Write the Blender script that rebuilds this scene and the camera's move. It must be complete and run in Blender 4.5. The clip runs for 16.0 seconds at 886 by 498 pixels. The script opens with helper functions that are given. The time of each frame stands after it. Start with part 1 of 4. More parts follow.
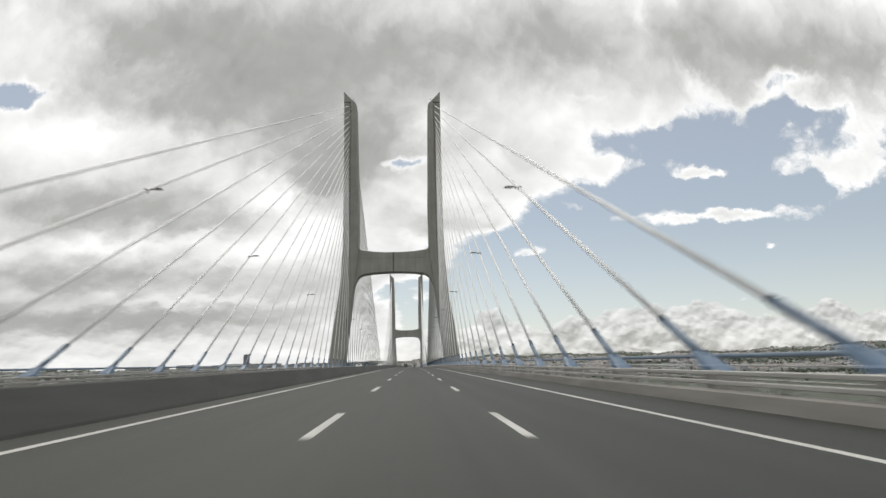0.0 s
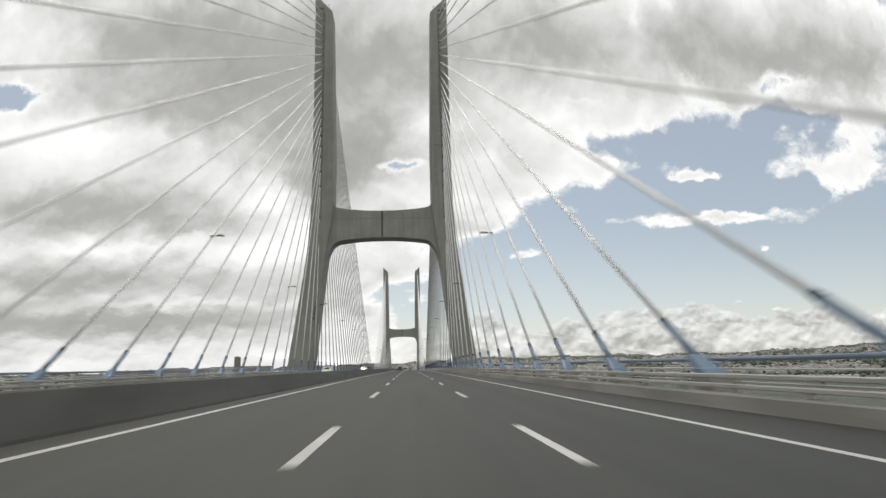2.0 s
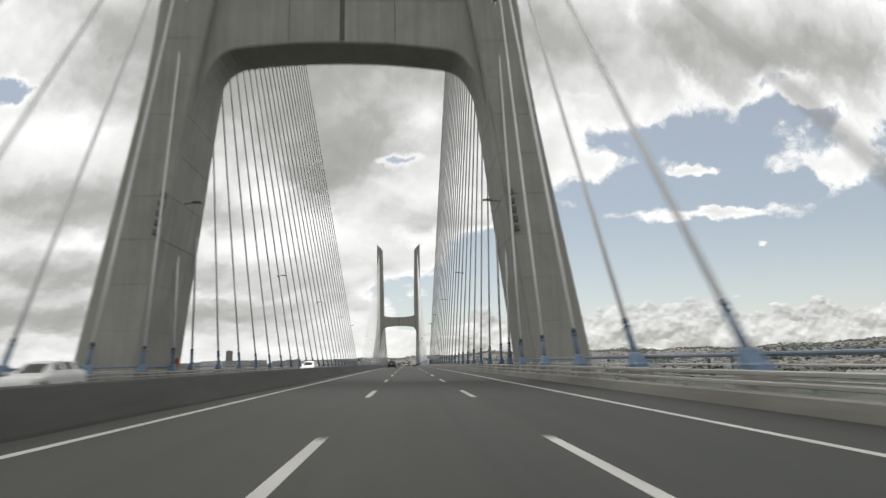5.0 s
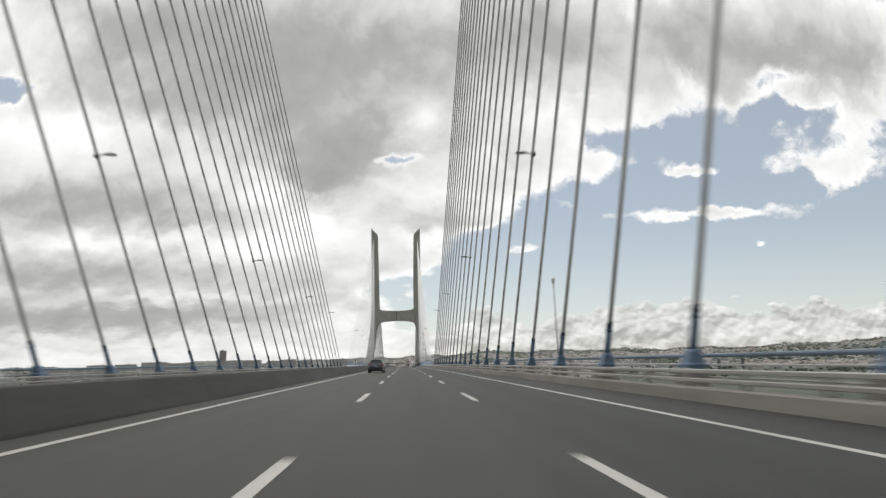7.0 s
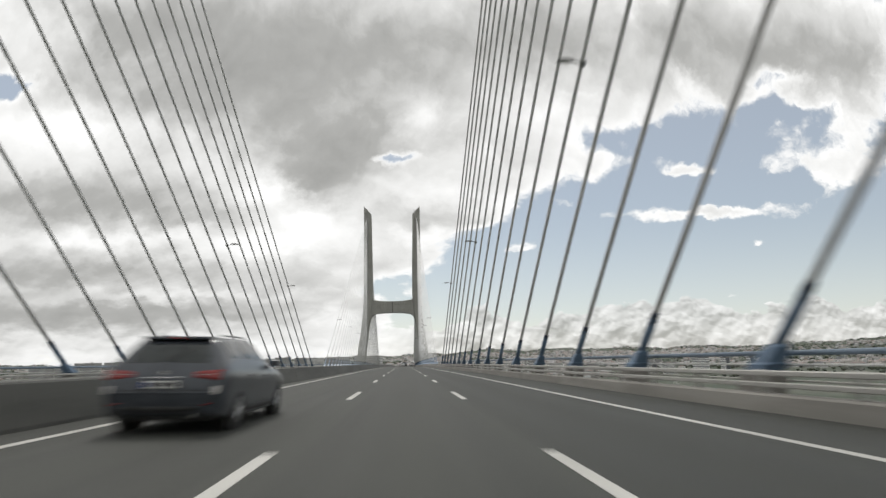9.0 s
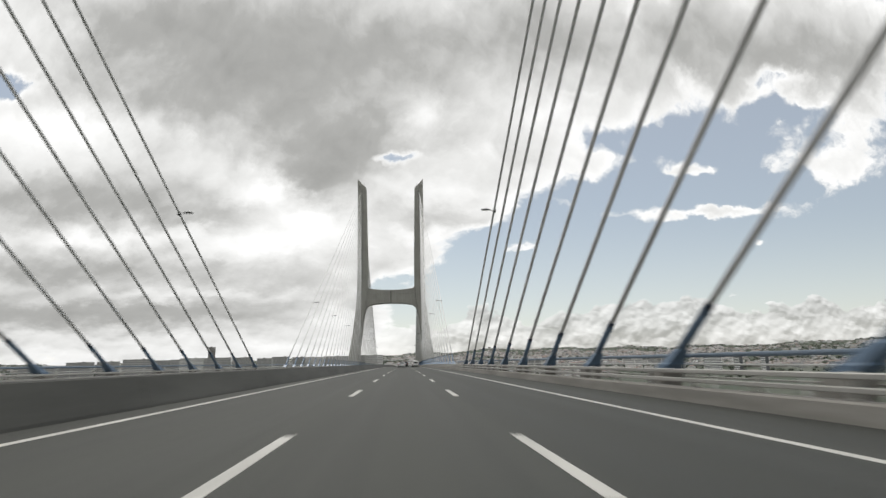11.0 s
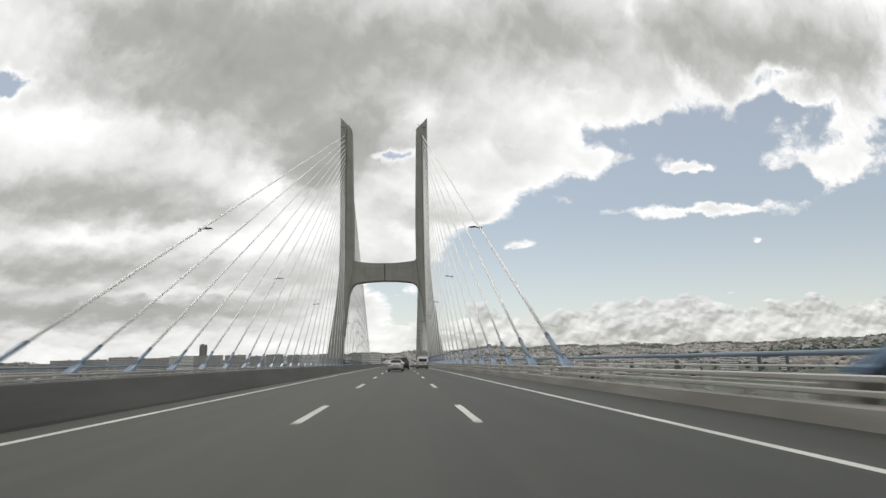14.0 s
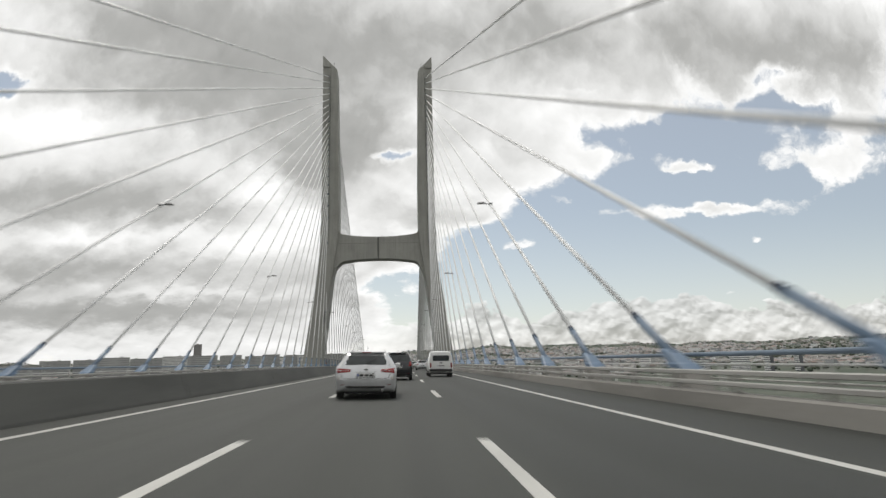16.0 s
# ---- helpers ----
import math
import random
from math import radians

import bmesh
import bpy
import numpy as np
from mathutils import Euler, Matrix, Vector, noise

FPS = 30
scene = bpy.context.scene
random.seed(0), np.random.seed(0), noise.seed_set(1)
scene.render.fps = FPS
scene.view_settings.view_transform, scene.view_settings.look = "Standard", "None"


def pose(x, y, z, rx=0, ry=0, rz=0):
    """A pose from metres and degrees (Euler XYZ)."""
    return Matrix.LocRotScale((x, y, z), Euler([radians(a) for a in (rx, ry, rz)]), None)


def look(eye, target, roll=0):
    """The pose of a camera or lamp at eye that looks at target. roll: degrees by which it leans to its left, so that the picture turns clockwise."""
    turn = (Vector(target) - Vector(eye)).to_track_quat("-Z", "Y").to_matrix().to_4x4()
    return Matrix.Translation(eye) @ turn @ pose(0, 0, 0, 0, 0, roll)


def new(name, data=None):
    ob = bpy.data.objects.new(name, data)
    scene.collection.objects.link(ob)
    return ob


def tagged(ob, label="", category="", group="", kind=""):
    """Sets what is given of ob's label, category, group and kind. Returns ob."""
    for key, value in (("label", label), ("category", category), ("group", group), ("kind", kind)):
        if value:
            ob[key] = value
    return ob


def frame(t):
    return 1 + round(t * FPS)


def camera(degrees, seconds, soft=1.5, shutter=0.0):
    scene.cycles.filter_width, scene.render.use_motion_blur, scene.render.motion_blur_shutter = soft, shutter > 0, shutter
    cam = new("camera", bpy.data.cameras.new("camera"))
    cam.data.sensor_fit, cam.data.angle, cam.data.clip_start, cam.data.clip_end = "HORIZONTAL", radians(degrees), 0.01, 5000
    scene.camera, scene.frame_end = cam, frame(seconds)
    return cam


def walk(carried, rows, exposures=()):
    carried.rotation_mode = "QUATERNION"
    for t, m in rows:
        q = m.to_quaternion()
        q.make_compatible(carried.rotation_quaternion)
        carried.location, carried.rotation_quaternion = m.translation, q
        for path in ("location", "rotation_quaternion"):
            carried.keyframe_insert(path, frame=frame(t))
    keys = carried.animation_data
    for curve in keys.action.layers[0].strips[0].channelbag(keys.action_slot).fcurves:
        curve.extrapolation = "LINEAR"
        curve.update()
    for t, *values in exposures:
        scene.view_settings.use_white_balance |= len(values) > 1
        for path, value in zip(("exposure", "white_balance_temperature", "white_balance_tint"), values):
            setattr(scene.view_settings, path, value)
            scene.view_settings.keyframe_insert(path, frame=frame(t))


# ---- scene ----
cam = camera(76.55, 16.0, 1.5, 0.6)
PATH = [
    (0, pose(6.422, -198.061, -1.323, 101.978, 1.587, -2.948)),
    (0.5, pose(6.325, -183.466, -1.198, 101.875, 2.127, -3.072)),
    (1, pose(6.249, -168.750, -1.000, 102.272, 1.762, -3.317)),
    (1.5, pose(6.191, -154.150, -0.883, 102.237, 1.763, -3.360)),
    (2, pose(6.157, -139.353, -0.713, 102.207, 1.629, -3.382)),
    (2.5, pose(6.141, -124.763, -0.572, 102.051, 1.820, -3.447)),
    (3, pose(6.125, -109.943, -0.459, 101.837, 1.654, -3.476)),
    (3.5, pose(6.111, -95.480, -0.360, 101.918, 1.678, -3.470)),
    (4, pose(6.073, -81.078, -0.223, 101.716, 1.582, -3.503)),
    (6.5, pose(6.099, -8.300, 0.283, 101.639, 1.686, -3.687)),
    (7, pose(6.157, 6.307, 0.364, 101.652, 1.589, -3.727)),
    (7.5, pose(6.203, 20.611, 0.440, 101.633, 1.699, -3.827)),
    (8, pose(6.234, 34.852, 0.505, 101.587, 1.552, -3.940)),
    (8.5, pose(6.354, 48.684, 0.561, 101.520, 1.714, -3.961)),
    (9, pose(6.403, 62.622, 0.614, 101.502, 1.476, -3.953)),
    (11.5, pose(6.531, 131.118, 0.813, 101.410, 1.466, -3.862)),
    (12, pose(6.564, 144.471, 0.840, 101.374, 1.644, -3.821)),
    (12.5, pose(6.618, 157.524, 0.890, 101.387, 1.663, -3.862)),
    (13, pose(6.638, 170.592, 0.900, 101.280, 1.626, -3.909)),
    (13.5, pose(6.699, 183.473, 0.929, 101.265, 1.474, -3.961)),
    (14, pose(6.783, 196.115, 0.950, 101.213, 1.511, -3.996)),
    (14.5, pose(6.872, 208.382, 0.931, 100.961, 1.514, -4.050)),
    (15, pose(6.990, 220.502, 0.913, 100.905, 1.725, -4.046)),
    (15.5, pose(7.045, 232.783, 0.895, 101.230, 1.479, -4.109)),
    (16, pose(7.048, 245.357, 0.891, 101.216, 1.579, -4.044)),
]
walk(cam, PATH, [(0.0, 0.0), (16.0, 0.0)])

CROWN, CURVE, MID = 0.0255, 1.365e-5, 210.0
SPAN, DECK_T = 420.0, -0.602          # tower spacing; road height at the towers


FALL = 0.009                           # cross-fall of the far carriageway


def road_z(x, y):
    d = abs(y - MID)
    drop = CURVE * d * d if d < 900 else CURVE * (900 * 900 + 1800 * (d - 900))
    return -drop - (CROWN * x if x > 0 else -FALL * x)


def lift(x):
    """How much higher the far side's edge lies than the near side's."""
    return (CROWN - FALL) * -x if x < 0 else 0.0


# ---------------------------------------------------------------- sky and sun
class Ex:
    """Arithmetic on node sockets."""
    tree = None

    def __init__(self, s):
        self.s = s

    @staticmethod
    def op(kind, *args, clamp=False):
        n = Ex.tree.nodes.new("ShaderNodeMath")
        n.operation, n.use_clamp = kind, clamp
        for i, a in enumerate(args):
            if isinstance(a, Ex):
                Ex.tree.links.new(a.s, n.inputs[i])
            else:
                n.inputs[i].default_value = a
        return Ex(n.outputs[0])

    def __add__(self, o): return Ex.op("ADD", self, o)
    def __radd__(self, o): return Ex.op("ADD", o, self)
    def __sub__(self, o): return Ex.op("SUBTRACT", self, o)
    def __rsub__(self, o): return Ex.op("SUBTRACT", o, self)
    def __mul__(self, o): return Ex.op("MULTIPLY", self, o)
    def __rmul__(self, o): return Ex.op("MULTIPLY", o, self)
    def __truediv__(self, o): return Ex.op("DIVIDE", self, o)

    def smooth(self, lo, hi):
        n = Ex.tree.nodes.new("ShaderNodeMapRange")
        n.interpolation_type = "SMOOTHSTEP"
        Ex.tree.links.new(self.s, n.inputs["Value"])
        n.inputs["From Min"].default_value, n.inputs["From Max"].default_value = lo, hi
        return Ex(n.outputs["Result"])


def noise_of(tree, vector, scale, detail, rough=0.55, distortion=0.0, offset=(0, 0, 0), stretch=(1, 1, 1)):
    m = tree.nodes.new("ShaderNodeMapping")
    m.inputs["Location"].default_value, m.inputs["Scale"].default_value = offset, stretch
    tree.links.new(vector, m.inputs["Vector"])
    n = tree.nodes.new("ShaderNodeTexNoise")
    n.inputs["Scale"].default_value, n.inputs["Detail"].default_value = scale, detail
    n.inputs["Roughness"].default_value, n.inputs["Distortion"].default_value = rough, distortion
    tree.links.new(m.outputs[0], n.inputs["Vector"])
    return Ex(n.outputs["Fac"])


SUN_EL, SUN_AZ = 56.0, -14.0      # degrees; the azimuth from +y towards +x
world = bpy.data.worlds.new("sky")
scene.world = world
world.use_nodes = True
wt = world.node_tree
wt.nodes.clear()
Ex.tree = wt
coord = wt.nodes.new("ShaderNodeTexCoord").outputs["Generated"]
sep = wt.nodes.new("ShaderNodeSeparateXYZ")
wt.links.new(coord, sep.inputs[0])
dx, dy, dz = (Ex(o) for o in sep.outputs)
ahead = Ex.op("MAXIMUM", dy, 0.08)
su, sv = dx / ahead, dz / ahead
front = dy.smooth(0.3, 0.55)


def vec(x, y, z=0.0):
    c = wt.nodes.new("ShaderNodeCombineXYZ")
    for a, i in zip((x, y, z), c.inputs):
        if isinstance(a, Ex):
            wt.links.new(a.s, i)
        else:
            i.default_value = a
    return c.outputs[0]


def puffs(u, v, scale, detail):
    """Heaped heads of cumulus: 0 in the creases, towards 1 on the heads."""
    n = wt.nodes.new("ShaderNodeTexVoronoi")
    n.feature, n.normalize = "SMOOTH_F1", True
    n.inputs["Scale"].default_value, n.inputs["Smoothness"].default_value = scale, 0.55
    n.inputs["Detail"].default_value, n.inputs["Roughness"].default_value, n.inputs["Lacunarity"].default_value = detail, 0.55, 2.2
    wt.links.new(vec(u, v), n.inputs["Vector"])
    return 1.0 - Ex(n.outputs["Distance"]) * 1.6


# the clouds lie in layers, so that they crowd together towards the horizon; round the back they go on by the bearing,
# made darker
up = Ex.op("MAXIMUM", sv, 0.0)
cv = Ex.op("LOGARITHM", up + 0.15, 2.718) * 0.55
round_sky = vec(dx, dy, dz * 1.6)
big = noise_of(wt, round_sky, 1.5, 3, 0.5, 0.0, (3.1, 0.4, 1.7))
mid = noise_of(wt, vec(su, cv), 4.2, 5, 0.55, 0.0, (1.3, 2.2, 0.3))
curl = noise_of(wt, vec(su, cv), 15.0, 5, 0.6, 0.0, (2.0, 0.7, 0.0))
wu = su + (mid - 0.5) * 0.14 + (curl - 0.5) * 0.035
wv = cv + (big - 0.5) * 0.10 + (curl - 0.5) * 0.035


def heaps(u, v):
    """Relief of the clouds at one place."""
    return puffs(u, v, 10.0, 4.0) * 0.75 + noise_of(wt, vec(u, v), 11.0, 7, 0.62, 0.0, (0.3, 4.2, 2.3)) * 1.1


here = heaps(wu, wv)
relief = here - heaps(wu - 0.005, wv + 0.016)          # bright where a heap faces the sun
soft = puffs(wu, wv, 9.0, 1.5)
relief = relief * 0.38 + (soft - puffs(wu - 0.004, wv + 0.036, 9.0, 1.5)) * 0.34
here = here - 1.0
su_w = su + (mid - 0.5) * 0.15 + (curl - 0.5) * 0.08
sv_w = sv + (mid - 0.5) * -0.05 + (big - 0.5) * 0.05 + (curl - 0.5) * 0.06


def lump(u, v, ru, rv):
    a, b = (su_w - u) / ru, (sv_w - v) / rv
    return Ex.op("POWER", 2.718, (a * a + b * b) * -1.0) * front


# clouds seen over the bridge: centre, radii, how thick, how dark
BANKS = [
    (-0.297, 0.559, 0.262, 0.141, 0.5, 0.6), (-0.115, 0.383, 0.111, 0.075, 0.5, 0.62), (0.014, 0.586, 0.262, 0.121, 0.5, 0.24),
    (0.263, 0.638, 0.156, 0.101, 0.45, 0.24), (-0.491, 0.652, 0.146, 0.060, 0.3, 0.35), (-0.156, 0.317, 0.061, 0.030, 0.3, 0.45),
    (-0.562, 0.305, 0.254, 0.042, 0.35, 0.42), (-0.385, 0.274, 0.129, 0.028, 0.3, 0.32), (-0.502, 0.170, 0.338, 0.032, 0.35, 0.42),
    (-0.625, 0.094, 0.309, 0.030, 0.3, 0.36), (-0.393, 0.096, 0.238, 0.026, 0.3, 0.34), (-0.212, 0.141, 0.103, 0.026, 0.25, 0.2),
    (0.092, 0.261, 0.111, 0.022, 0.3, 0.25), (0.649, 0.631, 0.312, 0.081, 0.3, 0.32), (0.897, 0.583, 0.162, 0.060, 0.1, 0.2)]
GLOWS = [
    (-0.653, 0.626, 0.132, 0.081, 0.3, -0.22), (-0.614, 0.439, 0.142, 0.050, 0.3, -0.45), (-0.247, 0.304, 0.093, 0.030, 0.3, -0.45),
    (-0.155, 0.248, 0.081, 0.036, 0.2, -0.3), (0.083, 0.316, 0.131, 0.046, 0.42, -0.3), (0.039, 0.462, 0.040, 0.034, 0.2, -0.35),
    (0.297, 0.463, 0.126, 0.048, 0.3, -0.3), (0.323, 0.364, 0.137, 0.050, 0.42, -0.12), (-0.263, 0.208, 0.125, 0.016, 0.2, -0.12),
    (-0.566, 0.052, 0.347, 0.010, 0.2, -0.1), (-0.555, 0.228, 0.230, 0.014, 0.15, -0.22), (-0.404, 0.125, 0.174, 0.010, 0.15, -0.2)]
# small clouds and gaps: centre, radii, how thick or how thin
TUFTS = [
    (0.215, 0.203, 0.051, 0.020, 0.68), (0.853, 0.368, 0.126, 0.044, 0.6), (0.614, 0.272, 0.118, 0.018, 0.66), (0.782, 0.291, 0.057, 0.016, 0.3),
    (0.568, 0.355, 0.069, 0.012, 0.46), (0.676, 0.216, 0.024, 0.012, 0.62), (0.380, 0.201, 0.022, 0.007, 0.5), (0.398, 0.276, 0.065, 0.016, 0.34),
    (0.939, 0.476, 0.076, 0.036, 0.35), (0.876, 0.673, 0.268, 0.060, 0.25), (0.612, 0.118, 0.026, 0.007, 0.5), (0.407, 0.313, 0.065, 0.012, 0.3),
    (0.392, 0.529, 0.097, 0.024, 0.3)]
GAPS = [
    (-0.726, 0.522, 0.057, 0.034, 0.75), (0.530, 0.422, 0.182, 0.036, 0.5), (0.444, 0.352, 0.066, 0.016, 0.35), (0.783, 0.482, 0.166, 0.028, 0.4),
    (0.319, 0.319, 0.074, 0.014, 0.3), (0.261, 0.259, 0.062, 0.020, 0.4), (0.568, 0.179, 0.405, 0.055, 0.3), (0.576, 0.329, 0.197, 0.026, 0.3),
    (0.308, 0.162, 0.158, 0.045, 0.3), (-0.005, 0.368, 0.052, 0.013, 0.5), (0.060, 0.462, 0.016, 0.012, 0.35), (-0.022, 0.122, 0.060, 0.046, 0.3),
    (0.345, 0.507, 0.043, 0.009, 0.3), (-0.155, 0.261, 0.045, 0.016, 0.3), (0.759, 0.556, 0.076, 0.016, 0.22)]
left = (1.0 - su.smooth(-0.1, 0.12)) * front
edge = Ex.op("MINIMUM", su * 1.05 + 0.085, su * 0.07 + 0.385)          # upper rim of the clear part
clear = (edge - sv_w).smooth(-0.07, 0.09) * front
thick = here * 0.85 + (big - 0.5) * 0.3 + 0.20 + left * 0.16 - clear * (0.52 - sv.smooth(0.2, 0.36) * 0.05)
# unseen cloud away from the front is darkened to dim road and median
dark = (big - 0.5) * 0.6 + (mid - 0.5) * 0.55 + (curl - 0.5) * 0.12 + 0.30 - clear * 0.10 + (1.0 - front) * 0.62
for mu, mv, ru, rv, t_, d_ in BANKS + GLOWS:
    g_ = lump(mu, mv, ru, rv)
    thick = thick + g_ * t_
    dark = dark + g_ * d_
for mu, mv, ru, rv, t_ in TUFTS:
    thick = thick + lump(mu, mv, ru, rv) * t_
for mu, mv, ru, rv, t_ in GAPS:
    thick = thick - lump(mu, mv, ru, rv) * t_
# the row of small heaped clouds over the hills, and the haze under it
wide = noise_of(wt, vec(su, 0.0), 5.0, 3, 0.55, 0.0, (0.4, 0.1, 5.0))
row = puffs(su + (curl - 0.5) * 0.04, sv * 1.3 + (curl - 0.5) * 0.04, 17.0, 2.0)
row_up = puffs(su + (curl - 0.5) * 0.04 - 0.002, sv * 1.3 + (curl - 0.5) * 0.04 + 0.009, 17.0, 2.0)
top = (wide - 0.5) * 0.15 + 0.074 + (row - 0.35) * 0.06
low = (top - sv).smooth(-0.003, 0.012) * front
haze = (1.0 - sv.smooth(0.0, 0.30)) * 0.18 + 0.40
cover = Ex.op("MAXIMUM", Ex.op("MAXIMUM", thick.smooth(-0.10, 0.16) * 0.62 + 0.38, haze), low * 0.92)
body = thick.smooth(0.02, 0.42)
dark = Ex.op("MAXIMUM", dark, 0.0)
shade = (1.0 - Ex.op("POWER", 2.718, dark * -1.15)) * (body * 0.88 + 0.12) - relief * (1.0 - body * 0.35) + (0.5 - soft) * 0.10
far = 0.40 - (row - row_up) * 1.3 - (row - 0.35) * 0.22 + (wide - 0.5) * 0.15
shade = shade + (far - shade) * Ex.op("MULTIPLY", low, (1.0 - left * 0.85) * (1.0 - sv.smooth(0.10, 0.2)))
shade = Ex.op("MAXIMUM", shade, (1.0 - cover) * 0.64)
shade = Ex.op("MULTIPLY", shade, 1.0, clamp=True)

sky = wt.nodes.new("ShaderNodeTexSky")
sky.sky_type, sky.sun_disc = "NISHITA", False
sky.sun_elevation, sky.sun_rotation = radians(SUN_EL), radians(SUN_AZ)
sky.air_density, sky.dust_density, sky.ozone_density = 1.0, 0.4, 0.5
blue = wt.nodes.new("ShaderNodeBackground")
tint = wt.nodes.new("ShaderNodeMix")
tint.data_type, tint.blend_type = "RGBA", "MULTIPLY"
tint.inputs[0].default_value = 1.0
tint.inputs[7].default_value = (1.03, 1.025, 0.965, 1)
wt.links.new(sky.outputs[0], tint.inputs[6])
wt.links.new(tint.outputs[2], blue.inputs["Color"])
blue.inputs["Strength"].default_value = 0.09
ramp = wt.nodes.new("ShaderNodeValToRGB")
ramp.color_ramp.elements[0].position, ramp.color_ramp.elements[0].color = 0.0, (1.07, 1.07, 1.06, 1)
ramp.color_ramp.elements[1].position, ramp.color_ramp.elements[1].color = 1.0, (0.25, 0.25, 0.24, 1)
e_ = ramp.color_ramp.elements.new(0.28)
e_.color = (0.80, 0.80, 0.785, 1)
e_ = ramp.color_ramp.elements.new(0.55)
e_.color = (0.46, 0.46, 0.445, 1)
wt.links.new(shade.s, ramp.inputs[0])
cloud = wt.nodes.new("ShaderNodeBackground")
wt.links.new(ramp.outputs[0], cloud.inputs["Color"])
mixs = wt.nodes.new("ShaderNodeMixShader")
wt.links.new(cover.s, mixs.inputs[0])
wt.links.new(blue.outputs[0], mixs.inputs[1])
wt.links.new(cloud.outputs[0], mixs.inputs[2])
wo = wt.nodes.new("ShaderNodeOutputWorld")
wt.links.new(mixs.outputs[0], wo.inputs[0])

sun = new("sun", bpy.data.lights.new("sun", "SUN"))
sun.data.energy, sun.data.angle, sun.data.color = 1.2, radians(14), (1.0, 0.965, 0.91)
toward = Vector((math.sin(radians(SUN_AZ)) * math.cos(radians(SUN_EL)), math.cos(radians(SUN_AZ)) * math.cos(radians(SUN_EL)), math.sin(radians(SUN_EL))))
sun.matrix_world = look(toward * 200, (0, 0, 0))


# ---------------------------------------------------------------- materials
def material(name, build=None, color=(0.5, 0.5, 0.5), rough=0.6, metal=0.0, **more):
    m = bpy.data.materials.new(name)
    m.use_nodes = True
    t = m.node_tree
    b = t.nodes["Principled BSDF"]
    b.inputs["Base Color"].default_value = (*color, 1)
    b.inputs["Roughness"].default_value, b.inputs["Metallic"].default_value = rough, metal
    for k, v in more.items():
        b.inputs[k.replace("_", " ")].default_value = v
    if build:
        Ex.tree = t
        build(t, b)
    return m


def obj_coord(t):
    return t.nodes.new("ShaderNodeTexCoord").outputs["Object"]


def place(t):
    return t.nodes.new("ShaderNodeNewGeometry").outputs["Position"]


def blend(t, fac, a, b):
    n = t.nodes.new("ShaderNodeMix")
    n.data_type = "RGBA"
    t.links.new(fac.s, n.inputs[0])
    for v, s in ((a, n.inputs[6]), (b, n.inputs[7])):
        if isinstance(v, tuple):
            s.default_value = (*v, 1)
        else:
            t.links.new(v, s)
    return n.outputs[2]


def bump(t, b, height, strength, distance):
    n = t.nodes.new("ShaderNodeBump")
    n.inputs["Strength"].default_value, n.inputs["Distance"].default_value = strength, distance
    t.links.new(height.s, n.inputs["Height"])
    t.links.new(n.outputs[0], b.inputs["Normal"])


def two_tone(a, b_, scale=3.0, detail=6, stretch=(1, 1, 1), grain=40.0, grain_amount=0.35, bump_by=0.2, bump_size=0.01, rough=(0.6, 0.8), by_place=True, contrast=(0.35, 0.65)):
    def build(t, b):
        v = place(t) if by_place else obj_coord(t)
        n1 = noise_of(t, v, scale, detail, 0.6, 0.2, stretch=stretch)
        n2 = noise_of(t, v, grain, 4, 0.6)
        f = n1.smooth(*contrast) * (1 - grain_amount) + n2 * grain_amount
        t.links.new(blend(t, f, a, b_), b.inputs["Base Color"])
        t.links.new((n2 * (rough[1] - rough[0]) + rough[0]).s, b.inputs["Roughness"])
        if bump_by:
            bump(t, b, n2 + n1 * 0.5, bump_by, bump_size)
    return build


def asphalt(t, b):
    v = place(t)
    s = t.nodes.new("ShaderNodeSeparateXYZ")
    t.links.new(v, s.inputs[0])
    x = Ex.op("ABSOLUTE", Ex(s.outputs[0]))
    patch = noise_of(t, v, 0.35, 5, 0.6, 0.2, stretch=(1, 0.10, 1))
    streak = noise_of(t, v, 2.2, 4, 0.55, 0.0, stretch=(1, 0.015, 1))
    grain = noise_of(t, v, 55.0, 5, 0.7)
    # two wheel paths in each lane
    lane = Ex.op("FRACT", (x - 1.245) / 3.49)
    path = Ex.op("SINE", lane * 12.566 - 1.57) * 0.5 + 0.5
    outer = x.smooth(11.9, 12.4)
    outer_lane = x.smooth(7.9, 8.7) * (1.0 - x.smooth(11.4, 11.7))          # the outer lane is darker
    tone = patch * 0.38 + streak * 0.42 + path * 0.16 + grain * 0.22 - 0.10
    col = blend(t, tone.smooth(0.15, 0.85), (0.0600, 0.0628, 0.0553), (0.0305, 0.0323, 0.0287))
    col = blend(t, outer_lane * 0.55, col, (0.030, 0.032, 0.029))
    col2 = blend(t, outer * 0.5, col, (0.030, 0.032, 0.029))
    t.links.new(col2, b.inputs["Base Color"])
    t.links.new((grain * 0.12 + 0.70 - path * 0.05).s, b.inputs["Roughness"])
    b.inputs["Specular IOR Level"].default_value = 0.35
    bump(t, b, grain, 0.35, 0.006)


